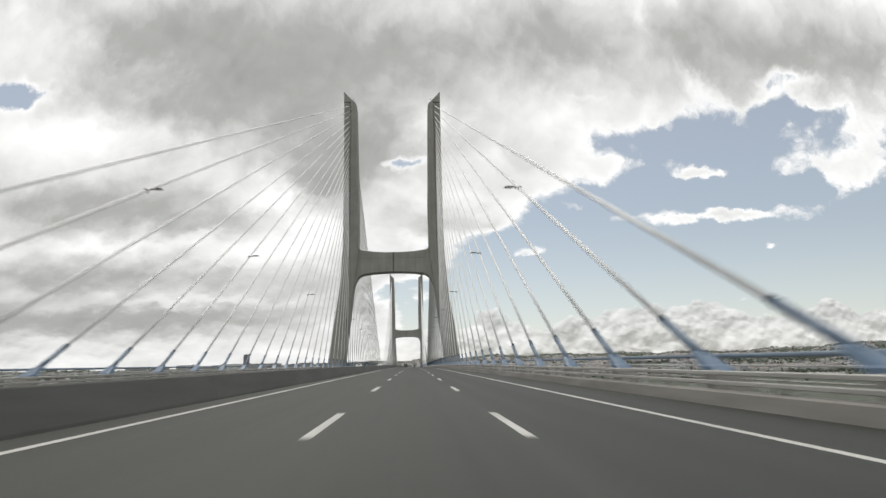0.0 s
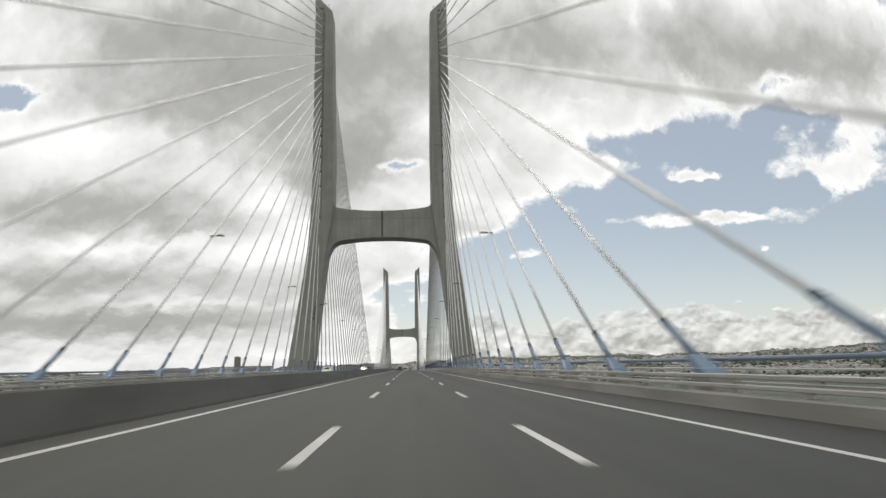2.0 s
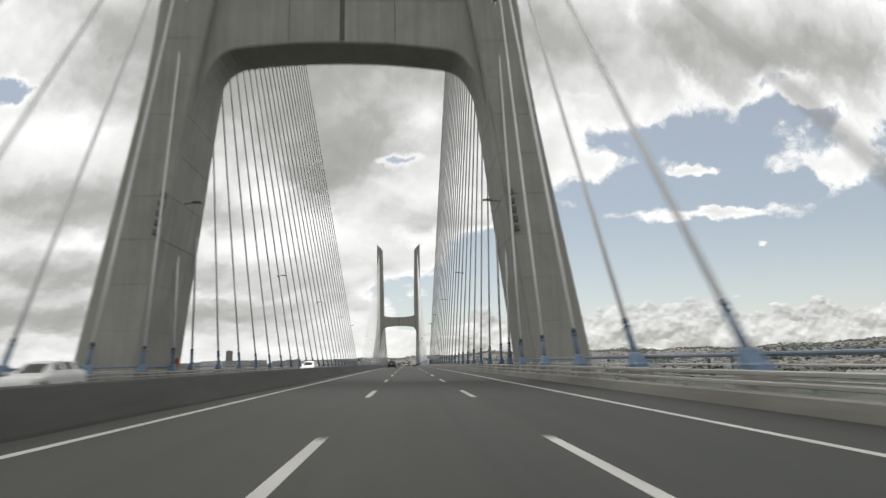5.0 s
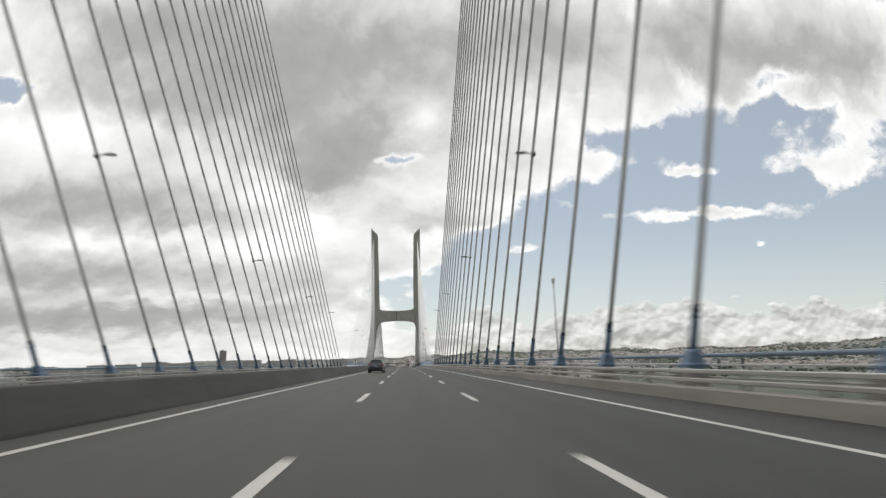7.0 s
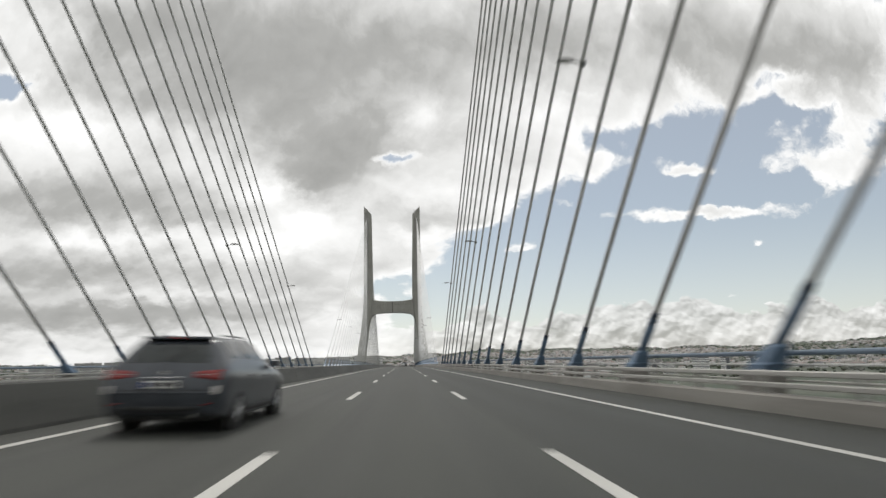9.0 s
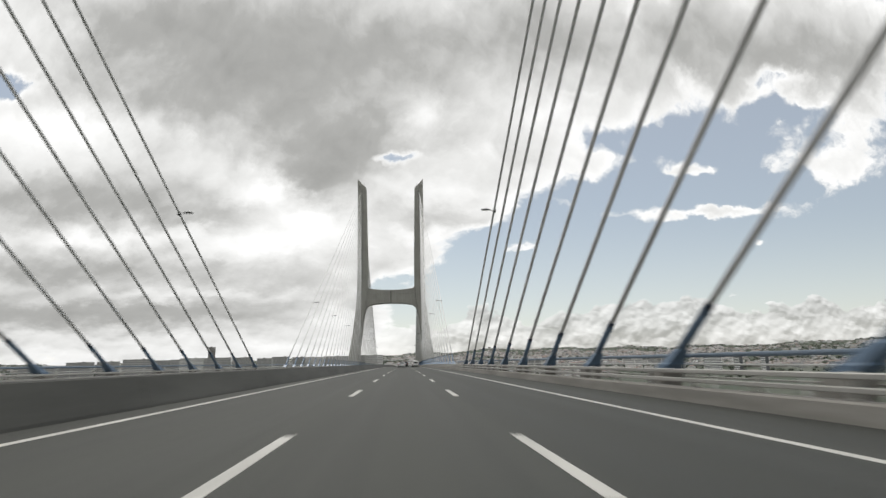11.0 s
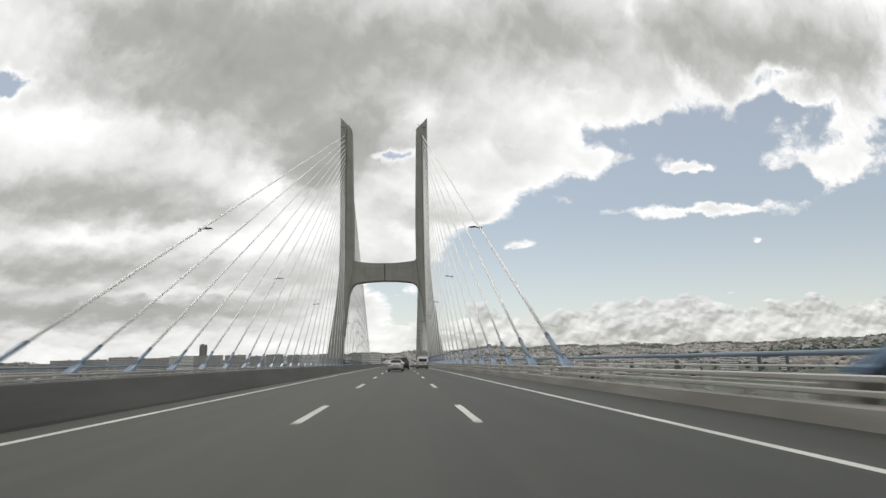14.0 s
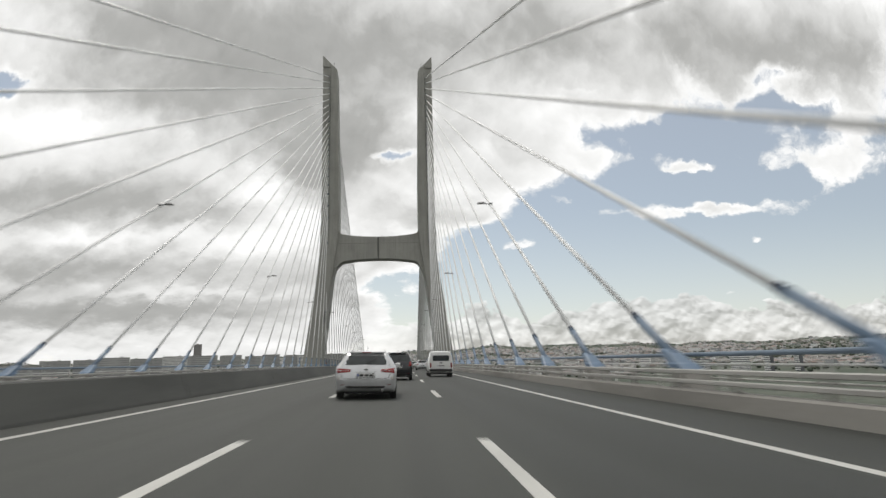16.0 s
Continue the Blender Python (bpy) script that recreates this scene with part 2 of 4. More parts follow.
def concrete_wall(t, b):
    v = place(t)
    cloudy = noise_of(t, v, 0.22, 6, 0.6, 0.3)
    drip = noise_of(t, v, 1.4, 5, 0.6, 0.1, stretch=(1, 1, 0.05))
    grain = noise_of(t, v, 14.0, 6, 0.65)
    f = cloudy * 0.45 + drip * 0.4 + grain * 0.2
    t.links.new(blend(t, f.smooth(0.30, 0.74), (0.385, 0.38, 0.345), (0.26, 0.258, 0.236)), b.inputs["Base Color"])
    t.links.new((grain * 0.2 + 0.68).s, b.inputs["Roughness"])
    bump(t, b, grain + cloudy, 0.25, 0.02)


M = {}
M["asphalt"] = material("asphalt", asphalt)
M["paint_line"] = material("road_paint", two_tone((0.62, 0.61, 0.57), (0.40, 0.395, 0.37), 1.2, 6, (1, 0.3, 1), 60, 0.5, 0.1, 0.003, (0.55, 0.7)))
M["tower"] = material("tower_concrete", concrete_wall)
M["joint"] = material("joint_shadow", two_tone((0.12, 0.118, 0.11), (0.085, 0.083, 0.078), 2, 3, bump_by=0))
M["kerb"] = material("parapet_concrete", two_tone((0.30, 0.287, 0.262), (0.18, 0.172, 0.156), 0.7, 7, (1, 0.25, 1.6), 18, 0.35, 0.2, 0.01, (0.7, 0.9)))
M["walkway"] = material("walkway_concrete", two_tone((0.17, 0.165, 0.152), (0.10, 0.097, 0.089), 0.7, 7, (1, 0.25, 1.6), 18, 0.35, 0.2, 0.01, (0.7, 0.9)))
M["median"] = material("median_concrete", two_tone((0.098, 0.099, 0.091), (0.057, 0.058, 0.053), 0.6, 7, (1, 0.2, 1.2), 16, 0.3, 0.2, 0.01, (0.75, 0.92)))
M["galv"] = material("galvanised_steel", two_tone((0.48, 0.468, 0.44), (0.34, 0.33, 0.31), 2.0, 5, (1, 0.1, 1), 30, 0.3, 0.05, 0.003, (0.5, 0.68)), metal=0.25)
M["white_steel"] = material("white_painted_steel", two_tone((0.70, 0.70, 0.68), (0.52, 0.52, 0.50), 2.0, 4, (1, 0.1, 1), 30, 0.2, 0.03, 0.002, (0.4, 0.55)))
M["tube_steel"] = material("blue_grey_steel", two_tone((0.115, 0.175, 0.25), (0.075, 0.115, 0.17), 1.6, 5, (1, 0.2, 1), 22, 0.25, 0.05, 0.003, (0.4, 0.55)))
M["rail_blue"] = material("pale_blue_steel", two_tone((0.20, 0.26, 0.33), (0.13, 0.175, 0.23), 1.6, 5, (1, 0.1, 1), 22, 0.25, 0.05, 0.003, (0.4, 0.55)))
M["blue_steel"] = material("blue_painted_steel", two_tone((0.135, 0.21, 0.31), (0.09, 0.145, 0.22), 1.6, 5, (1, 0.2, 1), 22, 0.25, 0.05, 0.003, (0.35, 0.5)))
M["dark_blue"] = material("dark_blue_steel", two_tone((0.045, 0.062, 0.095), (0.025, 0.034, 0.055), 2.0, 4, bump_by=0.05, rough=(0.4, 0.55)))
M["sheath"] = material("stay_sheath", two_tone((0.76, 0.76, 0.745), (0.66, 0.66, 0.65), 0.3, 4, (1, 1, 0.1), 12, 0.3, 0.0, rough=(0.38, 0.5)))
M["lamp_metal"] = material("lamp_metal", two_tone((0.16, 0.16, 0.155), (0.10, 0.10, 0.10), 4, 3, bump_by=0.0, rough=(0.4, 0.55)), metal=0.4)
M["orange"] = material("orange_paint", two_tone((0.42, 0.155, 0.065), (0.33, 0.12, 0.05), 2, 4, bump_by=0.03, rough=(0.4, 0.55)))
M["lamp_glass"] = material("lamp_glass", color=(0.55, 0.55, 0.52), rough=0.2)


# ---------------------------------------------------------------- building helpers
def mesh_of(name, verts, faces, mats, smooth=False, slots=None):
    me = bpy.data.meshes.new(name)
    me.from_pydata([tuple(v) for v in verts], [], faces)
    for m in (mats if isinstance(mats, (list, tuple)) else [mats]):
        me.materials.append(m)
    if slots:
        me.polygons.foreach_set("material_index", slots)
    if smooth:
        me.polygons.foreach_set("use_smooth", [True] * len(me.polygons))
    me.update()
    return me


def part(name, me, parent=None, label="", at=None):
    ob = new(name, me)
    if at is not None:
        ob.matrix_basis = at
    if parent:
        ob.parent = parent
    if label:
        ob["label"] = label
    return ob


def thing(name, at, label, category, group="", kind=""):
    ob = new(name)
    ob.empty_display_size = 0.5
    ob.matrix_basis = at
    return tagged(ob, label, category, group, kind)


class Soup:
    """Collects vertices and faces."""

    def __init__(self):
        self.v, self.f = [], []

    def add(self, verts, faces):
        n = len(self.v)
        self.v += [tuple(p) for p in verts]
        self.f += [tuple(i + n for i in f) for f in faces]
        return self

    def box(self, x0, x1, y0, y1, z0, z1):
        v = [(x, y, z) for z in (z0, z1) for y in (y0, y1) for x in (x0, x1)]
        return self.add(v, [(0, 2, 3, 1), (4, 5, 7, 6), (0, 1, 5, 4), (2, 6, 7, 3), (0, 4, 6, 2), (1, 3, 7, 5)])

    def soft_box(self, x0, x1, y0, y1, z0, z1, b):
        """A box with chamfered edges."""
        def ring(z, i):
            return [(x0 + i + b, y0 + i, z), (x1 - i - b, y0 + i, z), (x1 - i, y0 + i + b, z), (x1 - i, y1 - i - b, z), (x1 - i - b, y1 - i, z), (x0 + i + b, y1 - i, z), (x0 + i, y1 - i - b, z), (x0 + i, y0 + i + b, z)]
        return self.loft([ring(z0, b), ring(z0 + b, 0), ring(z1 - b, 0), ring(z1, b)])

    def loft(self, rings, caps=True, closed=True):
        n, base = len(rings[0]), len(self.v)
        for r in rings:
            self.v += [tuple(p) for p in r]
        m = n if closed else n - 1
        for i in range(len(rings) - 1):
            for j in range(m):
                a, b = base + i * n + j, base + i * n + (j + 1) % n
                self.f.append((a, b, b + n, a + n))
        if caps and closed:
            self.f.append(tuple(base + j for j in reversed(range(n))))
            self.f.append(tuple(base + (len(rings) - 1) * n + j for j in range(n)))
        return self

    def tube(self, a, b, ra, rb=None, sides=10, caps=True):
        a, b = Vector(a), Vector(b)
        rb = ra if rb is None else rb
        d = (b - a).normalized()
        s = d.cross(Vector((0, 0, 1)) if abs(d.z) < 0.9 else Vector((1, 0, 0))).normalized()
        u = s.cross(d)
        rings = [[p + (s * math.cos(k * 2 * math.pi / sides) + u * math.sin(k * 2 * math.pi / sides)) * r for k in range(sides)] for p, r in ((a, ra), (b, rb))]
        return self.loft(rings, caps)

    def mesh(self, name, mats, smooth=False):
        me = mesh_of(name, self.v, self.f, mats, smooth)
        bm = bmesh.new()
        bm.from_mesh(me)
        bmesh.ops.recalc_face_normals(bm, faces=bm.faces[:])
        bm.to_mesh(me)
        bm.free()
        return me


def strip(name, profile, ys, mat, closed=False):
    """A profile of (x, height over the road's crown line) swept along the bridge."""
    s = Soup()
    s.loft([[(x, y, road_z(0, y) + h + lift(x)) for x, h in profile] for y in ys], caps=closed, closed=closed)
    return s.mesh(name, mat)


def span(a, b, step):
    n = max(1, round((b - a) / step))
    return [a + (b - a) * i / n for i in range(n + 1)]


# ---------------------------------------------------------------- the bridge deck
Y0, Y1 = -420.0, 2000.0
YS = span(Y0, 700, 10) + span(710, Y1, 30)
X_L, X_A, X_B, X_R = 1.245, 4.80, 8.19, 11.73
DASH_Y, DASH_STEP, DASH_L = -0.994, 14.151, 4.22


def lerp_table(z, table):
    for (a, va), (b, vb) in zip(table, table[1:]):
        if z <= b:
            return va + (vb - va) * max(0, (z - a)) / (b - a)
    return table[-1][1]


def build_road():
    xs = [-14.3, -11, -7, -3, -0.5, 0, 0.5, 3, 7, 11, 14.3]
    s = Soup()
    s.loft([[(x, y, road_z(x, y)) for x in xs] for y in YS], closed=False)
    road = tagged(part("road", s.mesh("road", M["asphalt"])), "grey worn asphalt motorway deck with wheel tracks", "road", kind="structure")
    for side in (1, -1):
        for x, w in ((X_L, 0.17), (X_R, 0.19)):
            s = Soup()
            s.loft([[(side * (x + d), y, road_z(side * (x + d), y) + 0.004) for d in (-w / 2, w / 2)] for y in YS], closed=False)
            part("edge_line", s.mesh("edge_line", M["paint_line"]), road, "solid white painted edge line")
    s = Soup()
    s.box(-0.085, 0.085, -DASH_L, 0, -0.002, 0.004)
    dash = s.mesh("lane_dash", M["paint_line"])
    for side in (1, -1):
        for x in (X_A, X_B):
            for k in range(-24, 64):
                y = DASH_Y + DASH_STEP * k
                slope = math.degrees(math.atan(-2 * CURVE * (y - MID)))
                part("lane_dash", dash, road, at=pose(side * x, y, road_z(side * x, y) + 0.001, slope, math.degrees(CROWN if side > 0 else -FALL), 0))
    return road


build_road()


def build_slabs():
    """Girder under the road and the walkway slabs with their edge beams."""
    tagged(part("deck_girder", strip("deck_girder", [(-14.2, -0.45), (14.2, -0.45), (13.0, -2.7), (-13.0, -2.7)], YS, M["tower"], True)), "grey concrete girder under the motorway deck", "girder", kind="structure")
    for side in (1, -1):
        prof = [(side * x, h) for x, h in ((14.28, -0.40), (16.9, -0.36), (17.05, -0.30), (17.05, -1.6), (14.28, -1.4))]
        tagged(part("walkway", strip("walkway", prof, YS, M["walkway"], True)), "grey concrete service walkway along the stay anchors", "walkway", kind="structure")


build_slabs()


def build_median():
    half = [(0.40, -0.03), (0.385, 0.05), (0.145, 0.72), (0.115, 0.75)]
    prof = [(-x, h) for x, h in half] + half[::-1]
    m = thing("median_barrier", Matrix(), "dark grey weathered concrete median barrier in long units", "barrier", kind="structure")
    unit = 12.0
    for k in range(int((Y0 + 60) // unit), 60):
        y = k * unit
        s = Soup()
        for a, b in ((y + 0.012, y + unit - 0.012),):
            s.loft([[(x, yy, road_z(0, yy) + h) for x, h in prof] for yy in (a, (a + b) / 2, b)])
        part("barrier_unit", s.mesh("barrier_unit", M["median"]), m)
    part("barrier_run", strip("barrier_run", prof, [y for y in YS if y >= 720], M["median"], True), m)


build_median()


def build_parapet(side):
    name = "parapet_east" if side > 0 else "parapet_west"
    p = thing(name, Matrix(), "grey concrete kerb parapet with two galvanised box rails on posts", "parapet", kind="structure")
    kerb = [(14.28, -0.42), (14.33, -0.02), (14.42, 0.02), (14.72, 0.02), (14.78, -0.03), (14.78, -0.42)]
    part("kerb", strip("kerb", [(side * x, h) for x, h in kerb], YS, M["kerb"], True), p, "weathered pale grey concrete kerb")
    for h, w, d in ((0.21, 0.07, 0.115), (0.46, 0.075, 0.12)):
        x0 = 14.44
        prof = [(x0, h - d / 2 + 0.02), (x0 + 0.02, h - d / 2), (x0 + 2 * w - 0.02, h - d / 2), (x0 + 2 * w, h - d / 2 + 0.02), (x0 + 2 * w, h + d / 2 - 0.02), (x0 + 2 * w - 0.02, h + d / 2), (x0 + 0.02, h + d / 2), (x0, h + d / 2 - 0.02)]
        part("box_rail", strip("box_rail", [(side * x, hh) for x, hh in prof], YS, M["galv"], True), p, "galvanised steel box rail")
    s = Soup()
    s.soft_box(-0.02 + 0.02, 0.14, -0.06, 0.06, 0.0, 0.52, 0.012)
    s.box(-0.04, 0.18, -0.10, 0.10, -0.0, 0.025)
    post = s.mesh("rail_post", M["galv"])
    rest = Soup()
    for k in range(-120, 300):
        y = 2.9 * k
        at = pose(side * 14.60, y, road_z(0, y) + 0.02 + lift(side * 14.6), 0, 0, 0 if side > 0 else 180)
        if side > 0 and -215 < y < 560:
            part("rail_post", post, p, at=at)
        else:
            rest.add([at @ v.co for v in post.vertices], [tuple(f.vertices) for f in post.polygons])
    o = part("rail_posts", rest.mesh("rail_posts", M["galv"]), p)
    tagged(o, kind="stuff")
    # outer handrail at the edge of the walkway
    q = thing("handrail_east" if side > 0 else "handrail_west", Matrix(), "blue tubular handrail over a thin white rail along the walkway", "handrail", kind="structure")
    def pipe(x, h, r, n=10):
        return [(side * (x + r * math.cos(2 * math.pi * i / n)), h + r * math.sin(2 * math.pi * i / n)) for i in range(n)]
    part("top_rail", strip("top_rail", pipe(16.75, 0.89, 0.075), YS, M["rail_blue"], True), q, "thick blue painted steel top rail")
    part("middle_rail", strip("middle_rail", pipe(16.75, 0.58, 0.032), YS, M["white_steel"], True), q, "thin white steel rail")
    part("lower_rail", strip("lower_rail", pipe(16.75, 0.16, 0.028), YS, M["galv"], True), q, "thin grey steel rail")
    s = Soup()
    s.tube((0, 0, -0.36), (0, 0, 0.86), 0.035, sides=8)
    hp = s.mesh("handrail_post", M["white_steel"])
    for k in range(-48, 148):
        y = 4.35 * k + 1.2
        part("handrail_post", hp, q, at=pose(side * 16.75, y, road_z(0, y) + lift(side * 16.75), 0, 0, 0))


build_parapet(1)
build_parapet(-1)


# ---------------------------------------------------------------- towers
LEG_D, TOP_Z = 6.0, 103.26


OUTER = [(-48, 29.0), (0, 23.15), (15, 20.95), (24, 19.65), (30, 18.95), (34, 18.6), (38, 18.4), (50, 18.12), (103.3, 18.25)]
INNER = [(-48, 23.5), (0, 17.75), (15, 16.0), (24, 14.95), (28, 14.45), (31, 14.05), (34, 13.6), (40, 12.75), (43, 12.62), (58, 12.62), (75, 13.0), (97, 13.45), (103.3, 13.6)]
RIM = 15.70            # where the anchor recess begins
FRONT = [(-48, -2.4), (0, -0.6), (38, 0.1), (103.3, 0.4)]
BACK = [(-48, 12.0), (0, 9.6), (38, 7.0), (103.3, 6.0)]


def leg_meshes(side):
    """One leg: lifts of concrete with open joints, and a recess for the stay anchors on the outer half of both faces."""
    def ring(z, inset, x_in, x_out, y0, y1, c=0.22):
        a, b = x_in + inset, x_out - inset
        y0, y1 = y0 + inset, y1 - inset
        pts = [(a + c, y0), (b - c, y0), (b, y0 + c), (b, y1 - c), (b - c, y1), (a + c, y1), (a, y1 - c), (a, y0 + c)]
        return [(side * x, y, z) for x, y in pts]

    def column(zs, f_in, f_out, f_y):
        s, rings = Soup(), []
        for z, inset in zs:
            y0, y1 = f_y(z)
            rings.append(ring(z, inset, f_in(z), f_out(z), y0, y1))
        s.loft(rings)
        return s

    def lifts(a, b, step):
        zs = [(a, 0)]
        z = a + step
        while z < b - 1:
            zs += [(z - 0.05, 0), (z - 0.035, 0.035), (z + 0.035, 0.035), (z + 0.05, 0)]
            z += step
        return zs + [(b, 0)]
    full = lambda z: (lerp_table(z, FRONT), lerp_table(z, BACK))
    low = column([(-47.5, 0)] + lifts(-4, 37.6, 4.15), lambda z: lerp_table(z, INNER), lambda z: lerp_table(z, OUTER), full)
    # slanted head: the inner half ends lower than the tip
    def head_z(x):
        return 98.6 + (TOP_Z - 98.6) * (x - 13.9) / (18.25 - 13.9)
    up = column(lifts(37.6, 97.2, 4.15), lambda z: lerp_table(z, INNER), lambda z: RIM, full)
    top = Soup()
    prof = [(13.45, 97.2), (13.5, 97.9), (13.62, 98.3), (13.9, 98.6), (RIM, head_z(RIM)), (RIM, 97.2)]
    top.loft([[(side * x, y, z) for x, z in prof] for y in full(98)])
    rec = column(lifts(37.6, 100.2, 4.15), lambda z: RIM - 0.3, lambda z: lerp_table(z, OUTER), lambda z: (full(z)[0] + 0.45, full(z)[1] - 0.45))
    tip = Soup()
    prof = [(RIM + 0.004, 99.2), (RIM + 0.004, head_z(RIM)), (18.05, head_z(18.05)), (18.25, TOP_Z), (18.25, 99.2)]
    tip.loft([[(side * x, y, z) for x, z in prof] for y in (full(100)[0] + 0.003, full(100)[1] - 0.003)])
    return low, up, top, rec, tip


def beam_mesh():
    """Cross-beam with a sagging top, an arched soffit and rounded corners into the legs."""
    top, bottom = [], []
    n = 64
    for i in range(n + 1):
        x = -1 + 2 * i / n
        u = abs(x)
        X = x * 14.75
        zt = 40.75 + 0.95 * (min(abs(X), 12.0) / 12.0) ** 2.2
        if abs(X) > 11.3:
            zt += min(1.9, 1.25 * ((abs(X) - 11.3) / 1.5) ** 2.4)
        zb = 33.55 - 0.95 * (min(abs(X), 12.0) / 12.0) ** 2.2
        if abs(X) > 10.4:
            zb -= 5.6 * ((abs(X) - 10.4) / 4.1) ** 3.0
        top.append((X, zt))
        bottom.append((X, zb))
    prof = bottom + top[::-1]
    s = Soup()
    m = len(top)
    rings = []
    for y, inset in ((0.95, 0.12), (1.07, 0.0), (5.3, 0.0), (5.42, 0.12)):
        rings.append([(x, y, z + (inset if i < m else -inset)) for i, (x, z) in enumerate(prof)])
    base = 0
    k = len(prof)
    for r in rings:
        s.v += r
    for j in range(3):
        for i in range(k):
            a, b = j * k + i, j * k + (i + 1) % k
            s.f.append((a, b, b + k, a + k))
    for j in (0, 3):
        for i in range(m - 1):
            s.f.append((j * k + i, j * k + i + 1, j * k + k - 2 - i, j * k + k - 1 - i))
    return s.mesh("crossbeam", M["tower"])


ANCHOR_Z = [39.5, 48.0, 51.9, 55.9, 58.8, 61.7, 64.2, 66.7, 68.7, 70.5] + [70.5 + 27.1 * (k + 1) / 13 for k in range(13)]
FEET = 23


def build_tower(y0):
    t = thing("bridge_tower", pose(0, y0, DECK_T), "tall pale grey concrete H-shaped tower with slanted leg tops", "tower", "towers of the bridge")
    for side in (-1, 1):
        low, up, top, rec, tip = leg_meshes(side)
        leg = part("leg", low.mesh("leg", M["tower"]), t)
        part("upper_leg", up.mesh("upper_leg", M["tower"]), leg)
        part("leg_head", top.mesh("leg_head", M["tower"]), leg)
        part("anchor_recess", rec.mesh("anchor_recess", M["tower"]), leg, "recessed concrete face that holds the stay anchors")
        part("leg_tip", tip.mesh("leg_tip", M["tower"]), leg)
        s = Soup()
        x = side * 15.4
        # ladder rungs and a warning lamp on the inner half
        s.tube((side * 14.6, 1.3, 98.9), (side * 14.6, 1.3, 100.6), 0.03, sides=6)
        s.tube((side * 14.6, 1.3, 100.6), (side * 14.6, 1.3, 100.95), 0.12, 0.10, 8)
        part("warning_lamp", s.mesh("warning_lamp", M["lamp_metal"]), t, "small grey warning lamp on a rod")
        for k in range(5):
            z = 13.0 + 0.9 * k
            xi = side * (lerp_table(z, INNER) + 0.55)
            s = Soup().soft_box(xi - 0.22, xi + 0.22, -0.66, -0.2, z, z + 0.55, 0.04)
            part("floodlight", s.mesh("floodlight", M["lamp_metal"]), t, "dark floodlight head" )
    b = part("crossbeam", beam_mesh(), t)
    for x, w, z0, z1 in ((-0.15, 0.5, 33.75, 40.6), (5.35, 0.09, 33.4, 40.8), (-5.6, 0.06, 33.4, 40.8)):
        s = Soup()
        s.soft_box(x - w / 2, x + w / 2, 0.89, 0.97, z0, z1, 0.015)
        part("beam_joint", s.mesh("beam_joint", M["joint"] if w > 0.3 else M["kerb"]), b, "dark vertical joint strip")
    s = Soup()
    s.soft_box(-12.4, 12.4, 0.91, 0.96, 38.55, 38.66, 0.012)
    part("beam_ledge", s.mesh("beam_ledge", M["kerb"]), b)
    return t


build_tower(0.0)
build_tower(SPAN)


# ---------------------------------------------------------------- stays
def stay(y_foot, y_top, z_top, side, x_top=15.98):
    x = side * 16.15
    z0 = road_z(0, y_foot) + lift(x)
    foot, top = Vector((x, y_foot, z0 - 0.3)), Vector((side * x_top, y_top, z_top))
    d = (top - foot).normalized()
    origin = Matrix.Translation(foot)
    t = thing("stay_cable", origin, "pale grey stay cable with blue guide tube and anchor box", "cable", "stay cables")
    L = (top - foot).length
    o = Vector((0, 0, 0))
    tube_end = (2.33 + 0.3) / d.z
    s = Soup()
    n = max(2, round(L / 10))
    across = d.cross(Vector((0, 0, 1))).normalized()
    over = across.cross(d)
    ring = [(across * math.cos(k * math.pi / 10) + over * math.sin(k * math.pi / 10)) * 0.110 for k in range(20)]
    s.loft([[d * (tube_end - 0.2 + (L + 0.5 - tube_end) * i / n) + q for q in ring] for i in range(n + 1)])
    part("sheath", s.mesh("sheath", M["sheath"], True), t)
    s = Soup().tube(d * (0.75 / d.z), d * tube_end, 0.150, sides=16)
    s.tube(d * (tube_end - 0.16), d * (tube_end + 0.06), 0.168, 0.13, 16)
    g = part("guide_tube", s.mesh("guide_tube", M["tube_steel"], True), t, "blue-grey painted steel guide tube")
    s = Soup().tube(d * (tube_end + 0.06), d * (tube_end + 0.34), 0.15, 0.13, 10)
    part("collar", s.mesh("collar", M["dark_blue"], True), g)
    s = Soup()
    sgn = 1 if d.y > 0 else -1
    r = [(-0.26, -0.46), (0.26, -0.46), (0.33, -0.39), (0.33, 0.39), (0.26, 0.46), (-0.26, 0.46), (-0.33, 0.39), (-0.33, -0.39)]
    tilt = max(-2.2, min(2.2, d.y / d.z))
    s.loft([[(a * k, b * k + tilt * h, h) for a, b in r] for h, k in ((0.68, 0.95), (0.72, 1.0), (0.90, 1.0), (0.96, 0.88), (1.34, 0.60), (1.42, 0.44))])
    part("anchor_box", s.mesh("anchor_box", M["blue_steel"]), t, "blue welded steel anchor box")
    s = Soup()
    s.loft([[(a * 1.25, b * k + tilt * 0.68 * f, h) for a, b in r] for h, k, f in ((-0.06, 1.35, 0.6), (0.64, 1.12, 1.0), (0.68, 1.02, 1.0))])
    part("plinth", s.mesh("plinth", M["kerb"]), t, "concrete plinth under the anchor")
    if L > 30:
        s = Soup().tube(d * (L - 1.15), d * (L - 0.35), 0.17, 0.25, 10)
        part("top_collar", s.mesh("top_collar", M["dark_blue"], True), t, "dark blue collar where the stay enters the tower")
    return t


